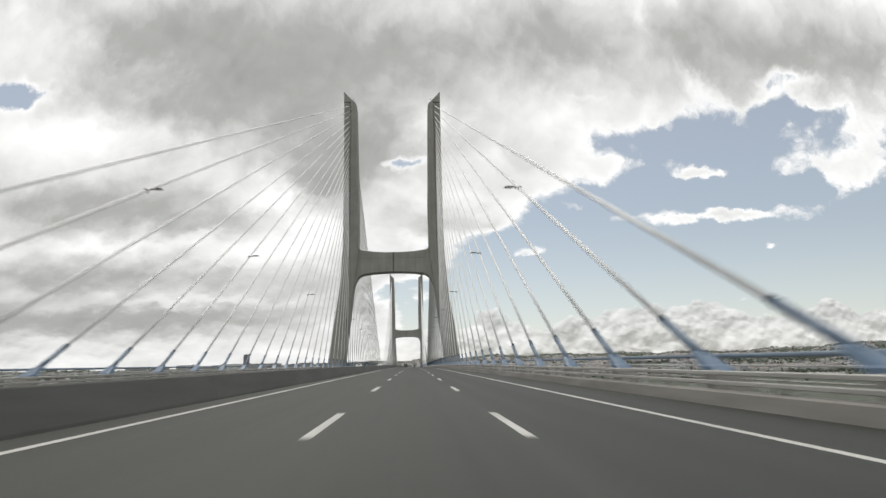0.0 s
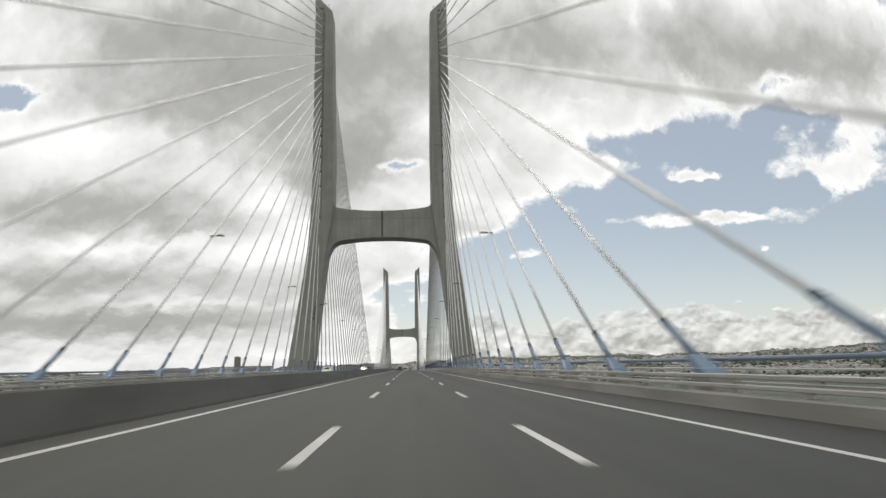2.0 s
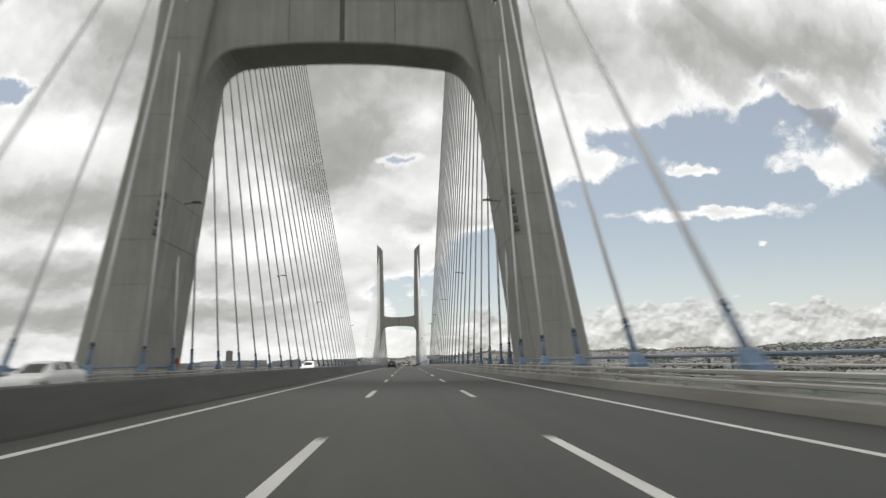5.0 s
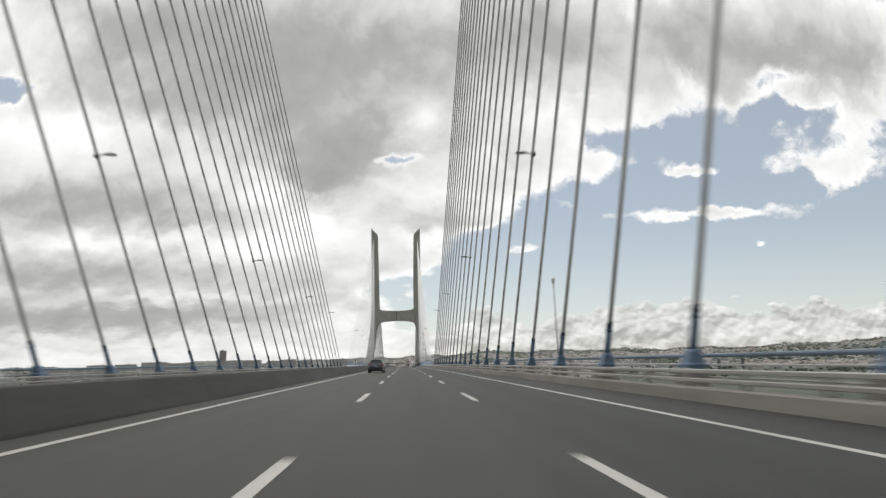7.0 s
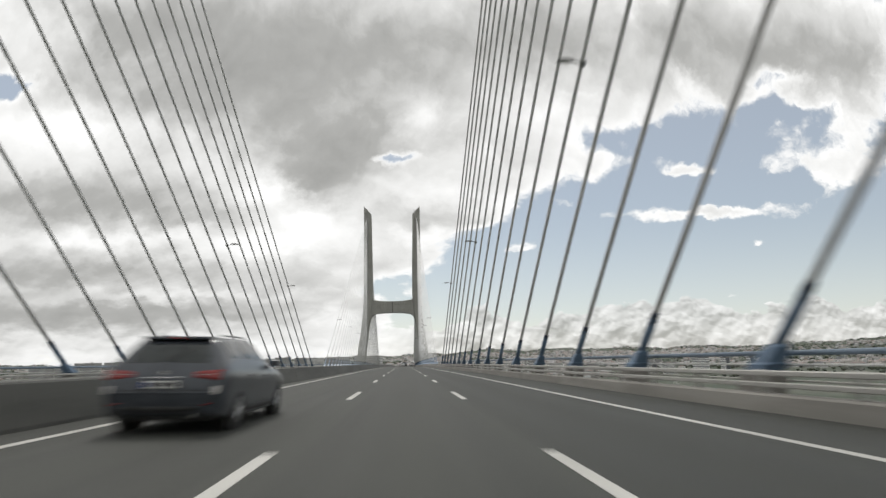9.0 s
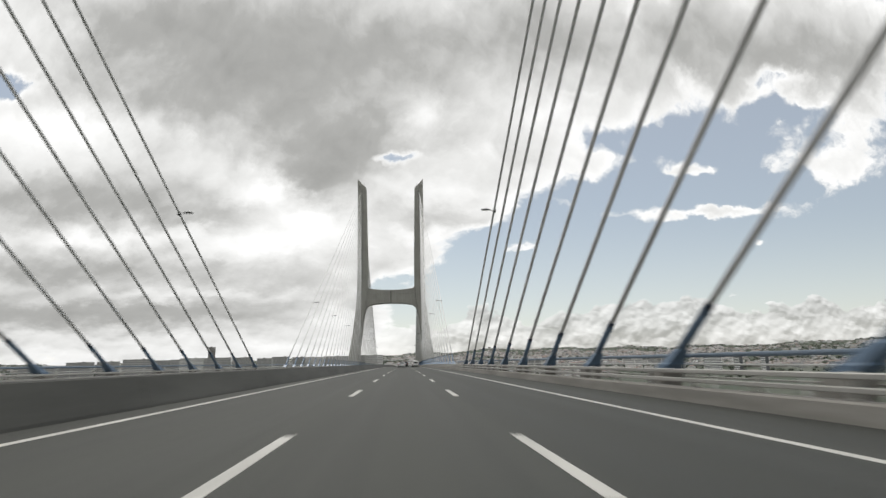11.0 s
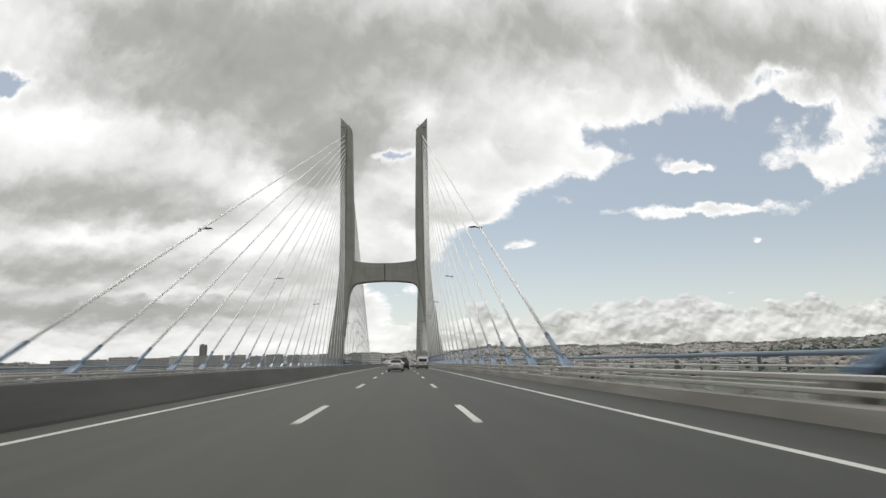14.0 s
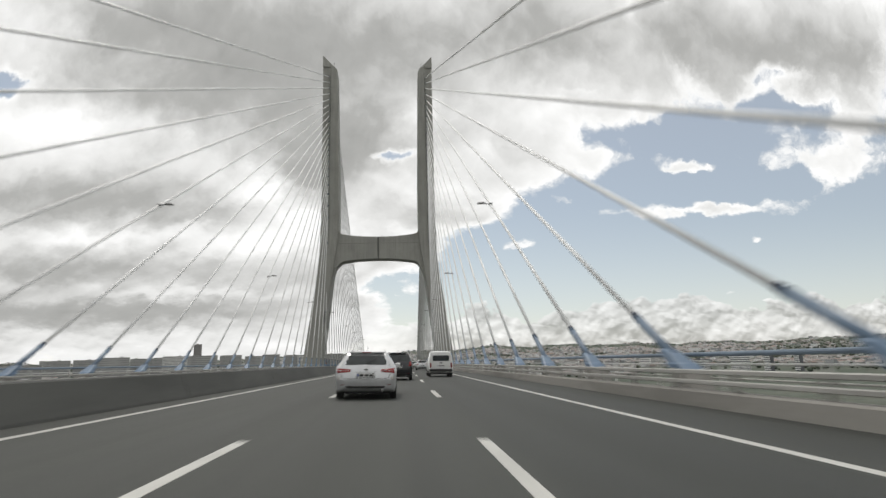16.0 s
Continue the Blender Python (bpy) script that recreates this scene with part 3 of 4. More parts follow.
LAMP_Y = [-153.7, -117.8, -74.5, -35.2, 45.8, 87.5, 133.5, 173.0, 262.5, 301.0, 346.0, 388.0, 474.0, 517.0, 560.0, 603.0]
SEATS = {1: [], -1: []}
FANS = [(0.0, 1, [17.4 + 8.70 * k for k in range(-1, FEET)]), (0.0, -1, [-2.5 - 8.53 * k for k in range(22)] + [-188.5]),
        (SPAN, -1, [410.1 - 8.72 * k for k in range(-1, FEET)]), (SPAN, 1, [SPAN + 9.0 + 8.53 * k for k in range(22)] + [SPAN + 195.0])]
for y0, way, feet in FANS:
    for k, yf in enumerate(feet):
        if y0 == SPAN and way < 0 and k == len(feet) - 1:
            continue
        yt = y0 + 0.72 if way < 0 else y0 + LEG_D - 0.2
        i = k * (len(ANCHOR_Z) - 1) / (len(feet) - 1)
        zt = DECK_T + ANCHOR_Z[int(i)] + (ANCHOR_Z[min(22, int(i) + 1)] - ANCHOR_Z[int(i)]) * (i - int(i))
        for side in (-1, 1):
            stay(yf, yt, zt, side)
            z0 = road_z(0, yf) - 0.3 + lift(side * 16.15)
            z1 = road_z(0, yf) + 16.3
            SEATS[side].append((yf + (yt - yf) * (z1 - z0) / (zt - z0), z1))
for y0 in (0.0, SPAN):
    for side in (-1, 1):
        stay(y0 + 3.9, y0 + 4.1, DECK_T + 12.2, side, 16.45)


def build_lamp(y, z, side):
    t = thing("street_lamp", pose(side * 16.17, y, z, 0, 0, 0 if side > 0 else 180), "dark grey road lamp on a short arm clamped to a stay", "street lamp", "lamps over the road")
    s = Soup()
    s.tube((0, 0, -0.14), (0, 0, 0.14), 0.175, sides=12)
    part("clamp", s.mesh("clamp", M["lamp_metal"], True), t)
    s = Soup()
    s.tube((0.1, 0, -0.02), (-0.55, 0, 0.10), 0.05, sides=8)
    part("arm", s.mesh("arm", M["lamp_metal"], True), t)
    s = Soup()
    rings = []
    for x, w, h in ((-0.45, 0.05, 0.05), (-0.55, 0.13, 0.09), (-0.8, 0.20, 0.125), (-1.1, 0.21, 0.12), (-1.32, 0.16, 0.08), (-1.42, 0.06, 0.03)):
        rings.append([(x, w * math.cos(a), 0.12 + (h if math.sin(a) > 0 else 0.055) * math.sin(a)) for a in [2 * math.pi * i / 12 for i in range(12)]])
    s.loft(rings)
    hd = part("lamp_head", s.mesh("lamp_head", M["lamp_metal"], True), t)
    s = Soup()
    s.soft_box(-1.28, -0.75, -0.14, 0.14, 0.045, 0.075, 0.01)
    part("lamp_glass", s.mesh("lamp_glass", M["lamp_glass"]), hd, "pale lamp glass")


for y in LAMP_Y:
    for side in (-1, 1):
        yy, zz = min(SEATS[side], key=lambda p: abs(p[0] - y))
        build_lamp(yy, zz, side)
# two lamps fixed to each tower's legs
for y0 in (0.0, SPAN):
    for side in (-1, 1):
        s = thing("tower_lamp", pose(side * lerp_table(17, INNER), y0 + 3.0, DECK_T + 17.0, 0, 0, 0 if side > 0 else 180), "dark grey road lamp on an arm fixed to the tower leg", "street lamp", "lamps over the road")
        a = Soup().tube((0.35, 0, -0.1), (-0.9, 0, 0.08), 0.05, sides=8)
        part("arm", a.mesh("arm", M["lamp_metal"], True), s)
        a = Soup()
        a.soft_box(-1.7, -0.8, -0.2, 0.2, 0.02, 0.19, 0.05)
        part("lamp_head", a.mesh("lamp_head", M["lamp_metal"]), s)


def build_mast(y):
    t = thing("sensor_mast", pose(16.88, y, road_z(0, y) - 0.36), "slim grey steel mast with a small sensor head", "mast")
    part("pole", Soup().tube((0, 0, 0), (0, 0, 6.6), 0.055, 0.035, 10).mesh("pole", M["galv"], True), t)
    part("sensor_head", Soup().soft_box(-0.09, 0.09, -0.09, 0.09, 6.6, 7.0, 0.03).mesh("sensor_head", M["galv"]), t)
    part("base_plate", Soup().soft_box(-0.16, 0.16, -0.16, 0.16, 0.0, 0.04, 0.01).mesh("base_plate", M["galv"]), t)


build_mast(45.9)


def build_cabinet(y, side):
    x = side * 16.55
    t = thing("emergency_cabinet", pose(x, y, road_z(0, y) - 0.35 + lift(x)), "tall orange emergency cabinet beside the tower leg", "cabinet", "emergency cabinets")
    part("housing", Soup().soft_box(-0.2, 0.2, -0.19, 0.19, 0.55, 2.05, 0.04).mesh("housing", M["orange"]), t)
    part("cabinet_door", Soup().soft_box(-side * 0.212 - 0.008, -side * 0.212 + 0.008, -0.15, 0.15, 0.65, 1.95, 0.006).mesh("cabinet_door", M["orange"]), t)
    part("stand", Soup().soft_box(-0.14, 0.14, -0.14, 0.14, 0.0, 0.55, 0.02).mesh("stand", M["galv"]), t)


for y_ in (5.9, SPAN + 5.9):
    build_cabinet(y_, 1)
    build_cabinet(y_, -1)


# ---------------------------------------------------------------- river, shore and hills
WATER = -48.0


def water_look(t, b):
    v = place(t)
    n = noise_of(t, v, 0.05, 6, 0.6, 0.2, stretch=(1, 0.5, 1))
    w = noise_of(t, v, 0.35, 5, 0.6)
    t.links.new(blend(t, n.smooth(0.3, 0.7), (0.06, 0.07, 0.06), (0.10, 0.105, 0.09)), b.inputs["Base Color"])
    bump(t, b, w + n, 0.6, 0.6)


def land_look(t, b):
    v = place(t)
    a = noise_of(t, v, 0.006, 6, 0.62, 0.3)
    c = noise_of(t, v, 0.035, 5, 0.65, 0.2)
    g = blend(t, a.smooth(0.42, 0.58), (0.055, 0.075, 0.048), (0.095, 0.105, 0.078))
    t.links.new(blend(t, c.smooth(0.50, 0.68), g, (0.042, 0.052, 0.032)), b.inputs["Base Color"])
    b.inputs["Roughness"].default_value = 0.9


def island_colors(colors, scale=0.25):
    def build(t, b):
        r = Ex(t.nodes.new("ShaderNodeNewGeometry").outputs["Random Per Island"])
        ramp = t.nodes.new("ShaderNodeValToRGB")
        ramp.color_ramp.interpolation = "CONSTANT"
        while len(ramp.color_ramp.elements) < len(colors):
            ramp.color_ramp.elements.new(0.5)
        for i, c in enumerate(colors):
            ramp.color_ramp.elements[i].position = i / len(colors)
            ramp.color_ramp.elements[i].color = (*c, 1)
        t.links.new(r.s, ramp.inputs[0])
        n = noise_of(t, place(t), scale, 4, 0.6)
        # distance haze painted into the colour: an uneven mix towards blue-grey
        haze_mix = t.nodes.new("ShaderNodeMix")
        haze_mix.data_type = "RGBA"
        t.links.new((n * 0.2).s, haze_mix.inputs[0])
        t.links.new(ramp.outputs[0], haze_mix.inputs[6])
        haze_mix.inputs[7].default_value = (0.30, 0.32, 0.335, 1)
        t.links.new(haze_mix.outputs[2], b.inputs["Base Color"])
        b.inputs["Roughness"].default_value = 0.85
    return build


M["water"] = material("river_water", water_look, rough=0.3)
M["land"] = material("hill_ground", land_look)
M["houses"] = material("house_walls", island_colors([(0.66, 0.66, 0.65), (0.40, 0.40, 0.385), (0.74, 0.74, 0.74), (0.34, 0.32, 0.30), (0.50, 0.50, 0.50), (0.30, 0.31, 0.32), (0.46, 0.43, 0.40)]))
M["roofs"] = material("tile_roofs", island_colors([(0.30, 0.22, 0.185), (0.30, 0.27, 0.255), (0.40, 0.37, 0.35), (0.42, 0.42, 0.42), (0.33, 0.30, 0.28)]))
M["leaves"] = material("tree_leaves", island_colors([(0.040, 0.055, 0.028), (0.055, 0.068, 0.034), (0.034, 0.045, 0.026), (0.065, 0.070, 0.040)]))
M["block_wall"] = material("block_render", two_tone((0.40, 0.40, 0.385), (0.29, 0.29, 0.285), 0.04, 5, (1, 1, 0.3), 0.5, 0.3, 0.0, rough=(0.75, 0.9)))
M["white_wall"] = material("white_render", two_tone((0.72, 0.71, 0.69), (0.58, 0.575, 0.56), 0.06, 5, (1, 1, 0.3), 0.6, 0.3, 0.0, rough=(0.7, 0.85)))
M["brown_wall"] = material("brown_render", two_tone((0.22, 0.20, 0.185), (0.15, 0.14, 0.135), 0.06, 5, (1, 1, 0.3), 0.6, 0.3, 0.0, rough=(0.7, 0.85)))
# dark colour stands in for the shade on the banded towers
M["shade_wall"] = material("shade_dark_render", two_tone((0.15, 0.155, 0.165), (0.10, 0.105, 0.115), 0.06, 5, (1, 1, 0.3), 0.6, 0.3, 0.0, rough=(0.7, 0.85)))
M["white_paint"] = material("white_balcony_paint", two_tone((0.88, 0.88, 0.87), (0.80, 0.80, 0.79), 0.1, 4, bump_by=0.0, rough=(0.6, 0.8)))
M["windows"] = material("far_window_glass", two_tone((0.20, 0.205, 0.21), (0.30, 0.30, 0.295), 0.25, 3, (1, 1, 0.2), 1.5, 0.5, 0.0, rough=(0.15, 0.3)))
M["flat_roof"] = material("roofing_felt", two_tone((0.24, 0.23, 0.22), (0.16, 0.155, 0.15), 0.1, 4, bump_by=0.0, rough=(0.8, 0.95)))

s = Soup()
s.add([(-4900, -4900, WATER), (4900, -4900, WATER), (4900, 4900, WATER), (-4900, 4900, WATER)], [(0, 1, 2, 3)])
tagged(part("water", s.mesh("water", M["water"])), "grey-green river water under the bridge", "water", kind="structure")

SHORE = 430.0
RIDGE = [(-180, 1.2), (-60, 1.1), (-34, 0.70), (-28, 0.62), (-20, 0.62), (-10, 0.75), (0, 0.90), (6, 1.08), (9.5, 1.30), (13, 1.12), (16, 1.16), (20, 1.10), (24, 1.02), (31, 0.94), (35, 0.94), (38, 1.06), (42, 1.18), (60, 1.3), (181, 1.2)]


def land_z(x, y):
    r = math.hypot(x, y - 210)
    az = math.degrees(math.atan2(x, y - 210))
    top = math.tan(math.radians(lerp_table(az, RIDGE))) * 3500 + 5 * math.sin(az * 0.9) + 3 * math.sin(az * 2.3)
    f = min(1.0, max(0.0, (r - 1480) / 2020))
    rise = (top - (WATER + 4)) * (f * (0.55 + 0.45 * f))
    hump = 18 * noise.noise(Vector((x * 0.0017, y * 0.0017, 3.3))) * min(1, f * 3) * (1 - f * 0.8)
    bank = min(1.0, max(0.0, (r - SHORE) / 60))
    beyond = max(0.0, r - 3500) * 0.03
    return WATER - 4 + 7 * bank + rise + hump - beyond


def build_land():
    rs = [400, 430, 460, 500, 560, 640, 740, 850, 950, 1050, 1150, 1280, 1420, 1500, 1600, 1700, 1800, 1930, 2060, 2200, 2350, 2500, 2650, 2800, 2950, 3100, 3250, 3400, 3500, 3600, 3800, 4100, 4500]
    s = Soup()
    n = 300
    rings = []
    for r in rs:
        ring = []
        for i in range(n):
            a = 2 * math.pi * i / n
            x, y = r * math.sin(a), 210 + r * math.cos(a)
            ring.append((x, y, land_z(x, y)))
        rings.append(ring)
    s.loft(rings, caps=False)
    tagged(part("ground", s.mesh("ground", M["land"], True)), "low green and ochre river shore rising to hills", "ground", kind="structure")


build_land()
rng = random.Random(7)


def polar(az, r):
    return r * math.sin(math.radians(az)), 210 + r * math.cos(math.radians(az))


def build_town():
    """Thousands of small houses over the slopes: walls and hipped roofs."""
    walls, roofs = Soup(), Soup()
    n = 0
    while n < 6500:
        az, r = rng.uniform(-48, 58), 1350 + 2250 * rng.random() ** 0.8
        x, y = polar(az, r)
        if noise.noise(Vector((x * 0.0035, y * 0.0035, 8.1))) < -0.12 - (0.1 if r > 2600 else 0):
            continue
        if az > 22 and r < 1750 or az < -2 and (r < 1750 and rng.random() < 0.6 or r > 1900 and rng.random() < 0.7) or r > 3250 and rng.random() < 0.8 or az > 33 and 2100 < r < 3150 and rng.random() < 0.8:
            continue
        n += 1
        z = land_z(x, y)
        w, d, h = rng.uniform(8, 20), rng.uniform(8, 13), rng.choice((4, 5, 5, 6, 6, 9))
        if rng.random() < 0.06 and r < 2900:
            w, h = w * 2.4, rng.uniform(6, 14)
        if r > 2900:
            h = rng.uniform(3.5, 5.5)
        a = rng.uniform(0, math.pi)
        ca, sa = math.cos(a), math.sin(a)
        def p(u, v, zz):
            return (x + u * ca - v * sa, y + u * sa + v * ca, z + zz)
        q = [p(*c, k) for k in (-4, h) for c in ((-w / 2, -d / 2), (w / 2, -d / 2), (w / 2, d / 2), (-w / 2, d / 2))]
        walls.add(q, [(0, 1, 5, 4), (1, 2, 6, 5), (2, 3, 7, 6), (3, 0, 4, 7), (4, 5, 6, 7)])
        if h < 11:
            o, e = 0.5, h + min(d, w) * 0.24
            q = [p(-w / 2 - o, -d / 2 - o, h), p(w / 2 + o, -d / 2 - o, h), p(w / 2 + o, d / 2 + o, h), p(-w / 2 - o, d / 2 + o, h), p(-w / 2 + d / 2, 0, e), p(w / 2 - d / 2, 0, e)]
            roofs.add(q, [(0, 1, 5, 4), (1, 2, 5), (2, 3, 4, 5), (3, 0, 4)])
    me = mesh_of("town_houses", walls.v + roofs.v, walls.f + [tuple(i + len(walls.v) for i in f) for f in roofs.f], [M["houses"], M["roofs"]], slots=[0] * len(walls.f) + [1] * len(roofs.f))
    tagged(part("town_houses", me), "dense pale hillside houses with tiled roofs", "houses", kind="stuff")


build_town()


def build_trees():
    """Woods and hedges on the slopes as uneven clumps of leaves."""
    s = Soup()
    phi = (1 + 5 ** 0.5) / 2
    ico = [Vector(v).normalized() for v in ((-1, phi, 0), (1, phi, 0), (-1, -phi, 0), (1, -phi, 0), (0, -1, phi), (0, 1, phi), (0, -1, -phi), (0, 1, -phi), (phi, 0, -1), (phi, 0, 1), (-phi, 0, -1), (-phi, 0, 1))]
    faces = [(0, 11, 5), (0, 5, 1), (0, 1, 7), (0, 7, 10), (0, 10, 11), (1, 5, 9), (5, 11, 4), (11, 10, 2), (10, 7, 6), (7, 1, 8), (3, 9, 4), (3, 4, 2), (3, 2, 6), (3, 6, 8), (3, 8, 9), (4, 9, 5), (2, 4, 11), (6, 2, 10), (8, 6, 7), (9, 8, 1)]
    n = 0
    while n < 7000:
        az, r = rng.uniform(-48, 60), 1000 + 2560 * rng.random() ** 0.75
        x, y = polar(az, r)
        wooded = az > 33 and 1900 < r < 3300
        if not wooded and noise.noise(Vector((x * 0.0042, y * 0.0042, 2.7))) < 0.02 and rng.random() > 0.12:
            continue
        if az > 22 and r < 1560 and rng.random() < 0.9:
            continue
        n += 1
        z = land_z(x, y)
        k = rng.uniform(2.5, 6.0) if r < 2800 else rng.uniform(2.0, 3.6)
        for _ in range(2 if rng.random() < 0.5 else 1):
            o = Vector((x + rng.uniform(-5, 5), y + rng.uniform(-5, 5), z + k * rng.uniform(0.5, 0.9)))
            s.add([o + Vector((v.x * rng.uniform(0.7, 1.3), v.y * rng.uniform(0.7, 1.3), v.z * rng.uniform(0.6, 1.0))) * k for v in ico], faces)
    tagged(part("hillside_trees", mesh_of("hillside_trees", s.v, s.f, M["leaves"])), "dark green trees scattered over the slopes", "trees", kind="stuff")


build_trees()


def block(x, y, w, d, top, floors, wall, label, turn=0.0, balcony=False, group="", base=None):
    """A block of flats with its roof, and on each storey a band of windows or a balcony."""
    z = land_z(x, y) - 2 if base is None else base
    h = top - z
    t = thing("apartment_block", pose(x, y, z, 0, 0, turn), label, "building", group)
    part("wall", Soup().box(-w / 2, w / 2, -d / 2, d / 2, 0, h).mesh("wall", wall), t)
    part("roof", Soup().soft_box(-w / 2 - 0.3, w / 2 + 0.3, -d / 2 - 0.3, d / 2 + 0.3, h, h + 0.9, 0.1).mesh("roof", M["flat_roof"]), t)
    k = rng.uniform(-0.3, 0.3) * w
    part("stair_head", Soup().box(k - 3, k + 3, -3, 3, h + 0.9, h + 3.6).mesh("stair_head", wall), t)
    step = h / floors
    for i in range(1 if h > 30 else 0, floors):
        z0 = i * step
        if balcony:
            s = Soup().soft_box(-w / 2 - 0.1, w * (0.5 if w > 30 else 0.12), -d / 2 - 1.5, d / 2 + 0.2, z0 + 0.1, z0 + step * 0.5, 0.05)
            part("balcony", s.mesh("balcony", M["white_paint"]), t)
        else:
            s = Soup().box(-w / 2 + 1.2, w / 2 - 1.2, -d / 2 - 0.06, d / 2 + 0.06, z0 + step * 0.36, z0 + step * 0.74)
            part("window_band", s.mesh("window_band", M["windows"]), t)
    return t


def build_blocks():
    pale = "pale beige rendered block of flats with rows of windows"
    # long row of slabs on the shore to the north-west
    az = -33.0
    while az < -2.5:
        r = 2050 + rng.uniform(-160, 220)
        x, y = polar(az, r)
        w = rng.uniform(44, 92)
        el = rng.uniform(0.86, 1.02) if az > -27 else rng.uniform(0.4, 0.85)
        block(x, y, w, 15, math.tan(math.radians(el)) * r, rng.randint(11, 14), rng.choice((M["block_wall"], M["block_wall"], M["white_wall"])), pale, -az * 0.5 + rng.uniform(-14, 14), group="slabs along the shore")
        az += math.degrees(w / r) * rng.uniform(0.85, 1.2)
    block(-712.6, 2313, 24, 20, 78.3, 20, M["brown_wall"], "dark brown tower block above the slabs", 12)
    # striped towers by the water
    # shade is put into the wall colour; narrow towers are white only at left
    for a, w, d, top in ((31.7, 40, 14, -5.5), (33.9, 20, 16, -7.0), (36.1, 17, 16, -7.0), (28.6, 34, 13, -17.0), (26.9, 30, 13, -20.0)):
        r = 1500.0
        x, y = r * math.sin(math.radians(a)), 245 + r * math.cos(math.radians(a))
        block(x, y, w, d, top + 3, 10, M["shade_wall"], "white-banded tower block with the shade of one side coloured in", -a, True, "banded towers by the water")
    # blocks low on the slope ahead
    for k in range(16):
        a = rng.uniform(4, 26)
        r = rng.uniform(1750, 2300)
        x, y = polar(a, r)
        block(x, y, rng.uniform(26, 60), 14, land_z(x, y) + rng.uniform(16, 27), rng.randint(5, 8), rng.choice((M["block_wall"], M["white_wall"])), pale, rng.uniform(-50, 20), group="blocks on the slope")
    # long white shed with a row of vaults
    t = thing("vaulted_shed", pose(944, 1066, land_z(944, 1066) - 0.5, 0, 0, -40), "white shed with a row of rounded vaults", "building")
    part("wall", Soup().box(-36, 36, -14, 14, 0, 7).mesh("wall", M["white_wall"]), t)
    for k in range(6):
        c = -30 + 12 * k
        s = Soup()
        s.loft([[(c + 6 * math.cos(i * math.pi / 8), yy, 7 + 4.5 * math.sin(i * math.pi / 8)) for i in range(9)] for yy in (-14, 14)])
        part("vault", s.mesh("vault", M["white_wall"], False), t)


build_blocks()


# ---------------------------------------------------------------- vehicles
def paint(name, a, flake, metal, rough):
    def build(t, b):
        v = obj_coord(t)
        n = noise_of(t, v, 2.0, 5, 0.6)
        dust = noise_of(t, v, 9.0, 6, 0.65)
        sx = t.nodes.new("ShaderNodeSeparateXYZ")
        t.links.new(v, sx.inputs[0])
        dirt = (Ex(sx.outputs[2]) * -1.6 + 0.95 + dust * 0.5).smooth(0.45, 1.3)
        c = blend(t, n.smooth(0.3, 0.7), a, flake)
        t.links.new(blend(t, dirt * 0.45, c, (0.16, 0.15, 0.135)), b.inputs["Base Color"])
        t.links.new((dust * 0.12 + rough + dirt * 0.25).s, b.inputs["Roughness"])
        b.inputs["Metallic"].default_value = metal
        b.inputs["Coat Weight"].default_value = 0.6
        b.inputs["Coat Roughness"].default_value = 0.12
    return material(name, build)


M["silver"] = paint("silver_paint", (0.60, 0.605, 0.61), (0.52, 0.525, 0.53), 0.6, 0.26)
M["white_paint"] = paint("white_paint", (0.74, 0.74, 0.72), (0.68, 0.68, 0.66), 0.0, 0.35)
M["navy"] = paint("dark_blue_grey_paint", (0.055, 0.062, 0.074), (0.04, 0.046, 0.056), 0.35, 0.28)
M["black_paint"] = paint("black_paint", (0.016, 0.016, 0.018), (0.022, 0.022, 0.024), 0.2, 0.28)
M["glass"] = material("car_glass", two_tone((0.026, 0.031, 0.031), (0.05, 0.056, 0.055), 1.5, 3, grain=6, grain_amount=0.3, bump_by=0.0, rough=(0.04, 0.09), by_place=False), color=(0.02, 0.02, 0.02))
M["trim"] = material("black_plastic", two_tone((0.022, 0.022, 0.022), (0.04, 0.039, 0.037), 3, 5, grain=60, bump_by=0.1, bump_size=0.003, rough=(0.55, 0.75), by_place=False))
M["rubber"] = material("tyre_rubber", two_tone((0.018, 0.018, 0.018), (0.032, 0.031, 0.030), 5, 4, grain=80, bump_by=0.15, bump_size=0.004, rough=(0.75, 0.9), by_place=False))
M["alloy"] = material("alloy_rim", two_tone((0.62, 0.62, 0.62), (0.48, 0.48, 0.475), 4, 4, bump_by=0.0, rough=(0.3, 0.45), by_place=False), metal=0.8)
M["red_lens"] = material("red_lens", two_tone((0.26, 0.014, 0.012), (0.17, 0.009, 0.008), 8, 3, grain=40, bump_by=0.0, rough=(0.12, 0.2), by_place=False), Coat_Weight=0.5)
M["clear_lens"] = material("clear_lens", two_tone((0.62, 0.60, 0.57), (0.48, 0.46, 0.44), 10, 3, grain=40, bump_by=0.0, rough=(0.12, 0.2), by_place=False), Coat_Weight=0.5)
M["plate"] = material("plate_white", two_tone((0.66, 0.66, 0.63), (0.55, 0.55, 0.53), 6, 3, bump_by=0.0, rough=(0.4, 0.5), by_place=False))
M["plate_mark"] = material("plate_mark", color=(0.03, 0.03, 0.03), rough=0.5)
M["plate_blue"] = material("plate_blue", color=(0.02, 0.06, 0.30), rough=0.5)
M["chrome"] = material("chrome", color=(0.6, 0.6, 0.6), rough=0.15, metal=1.0)


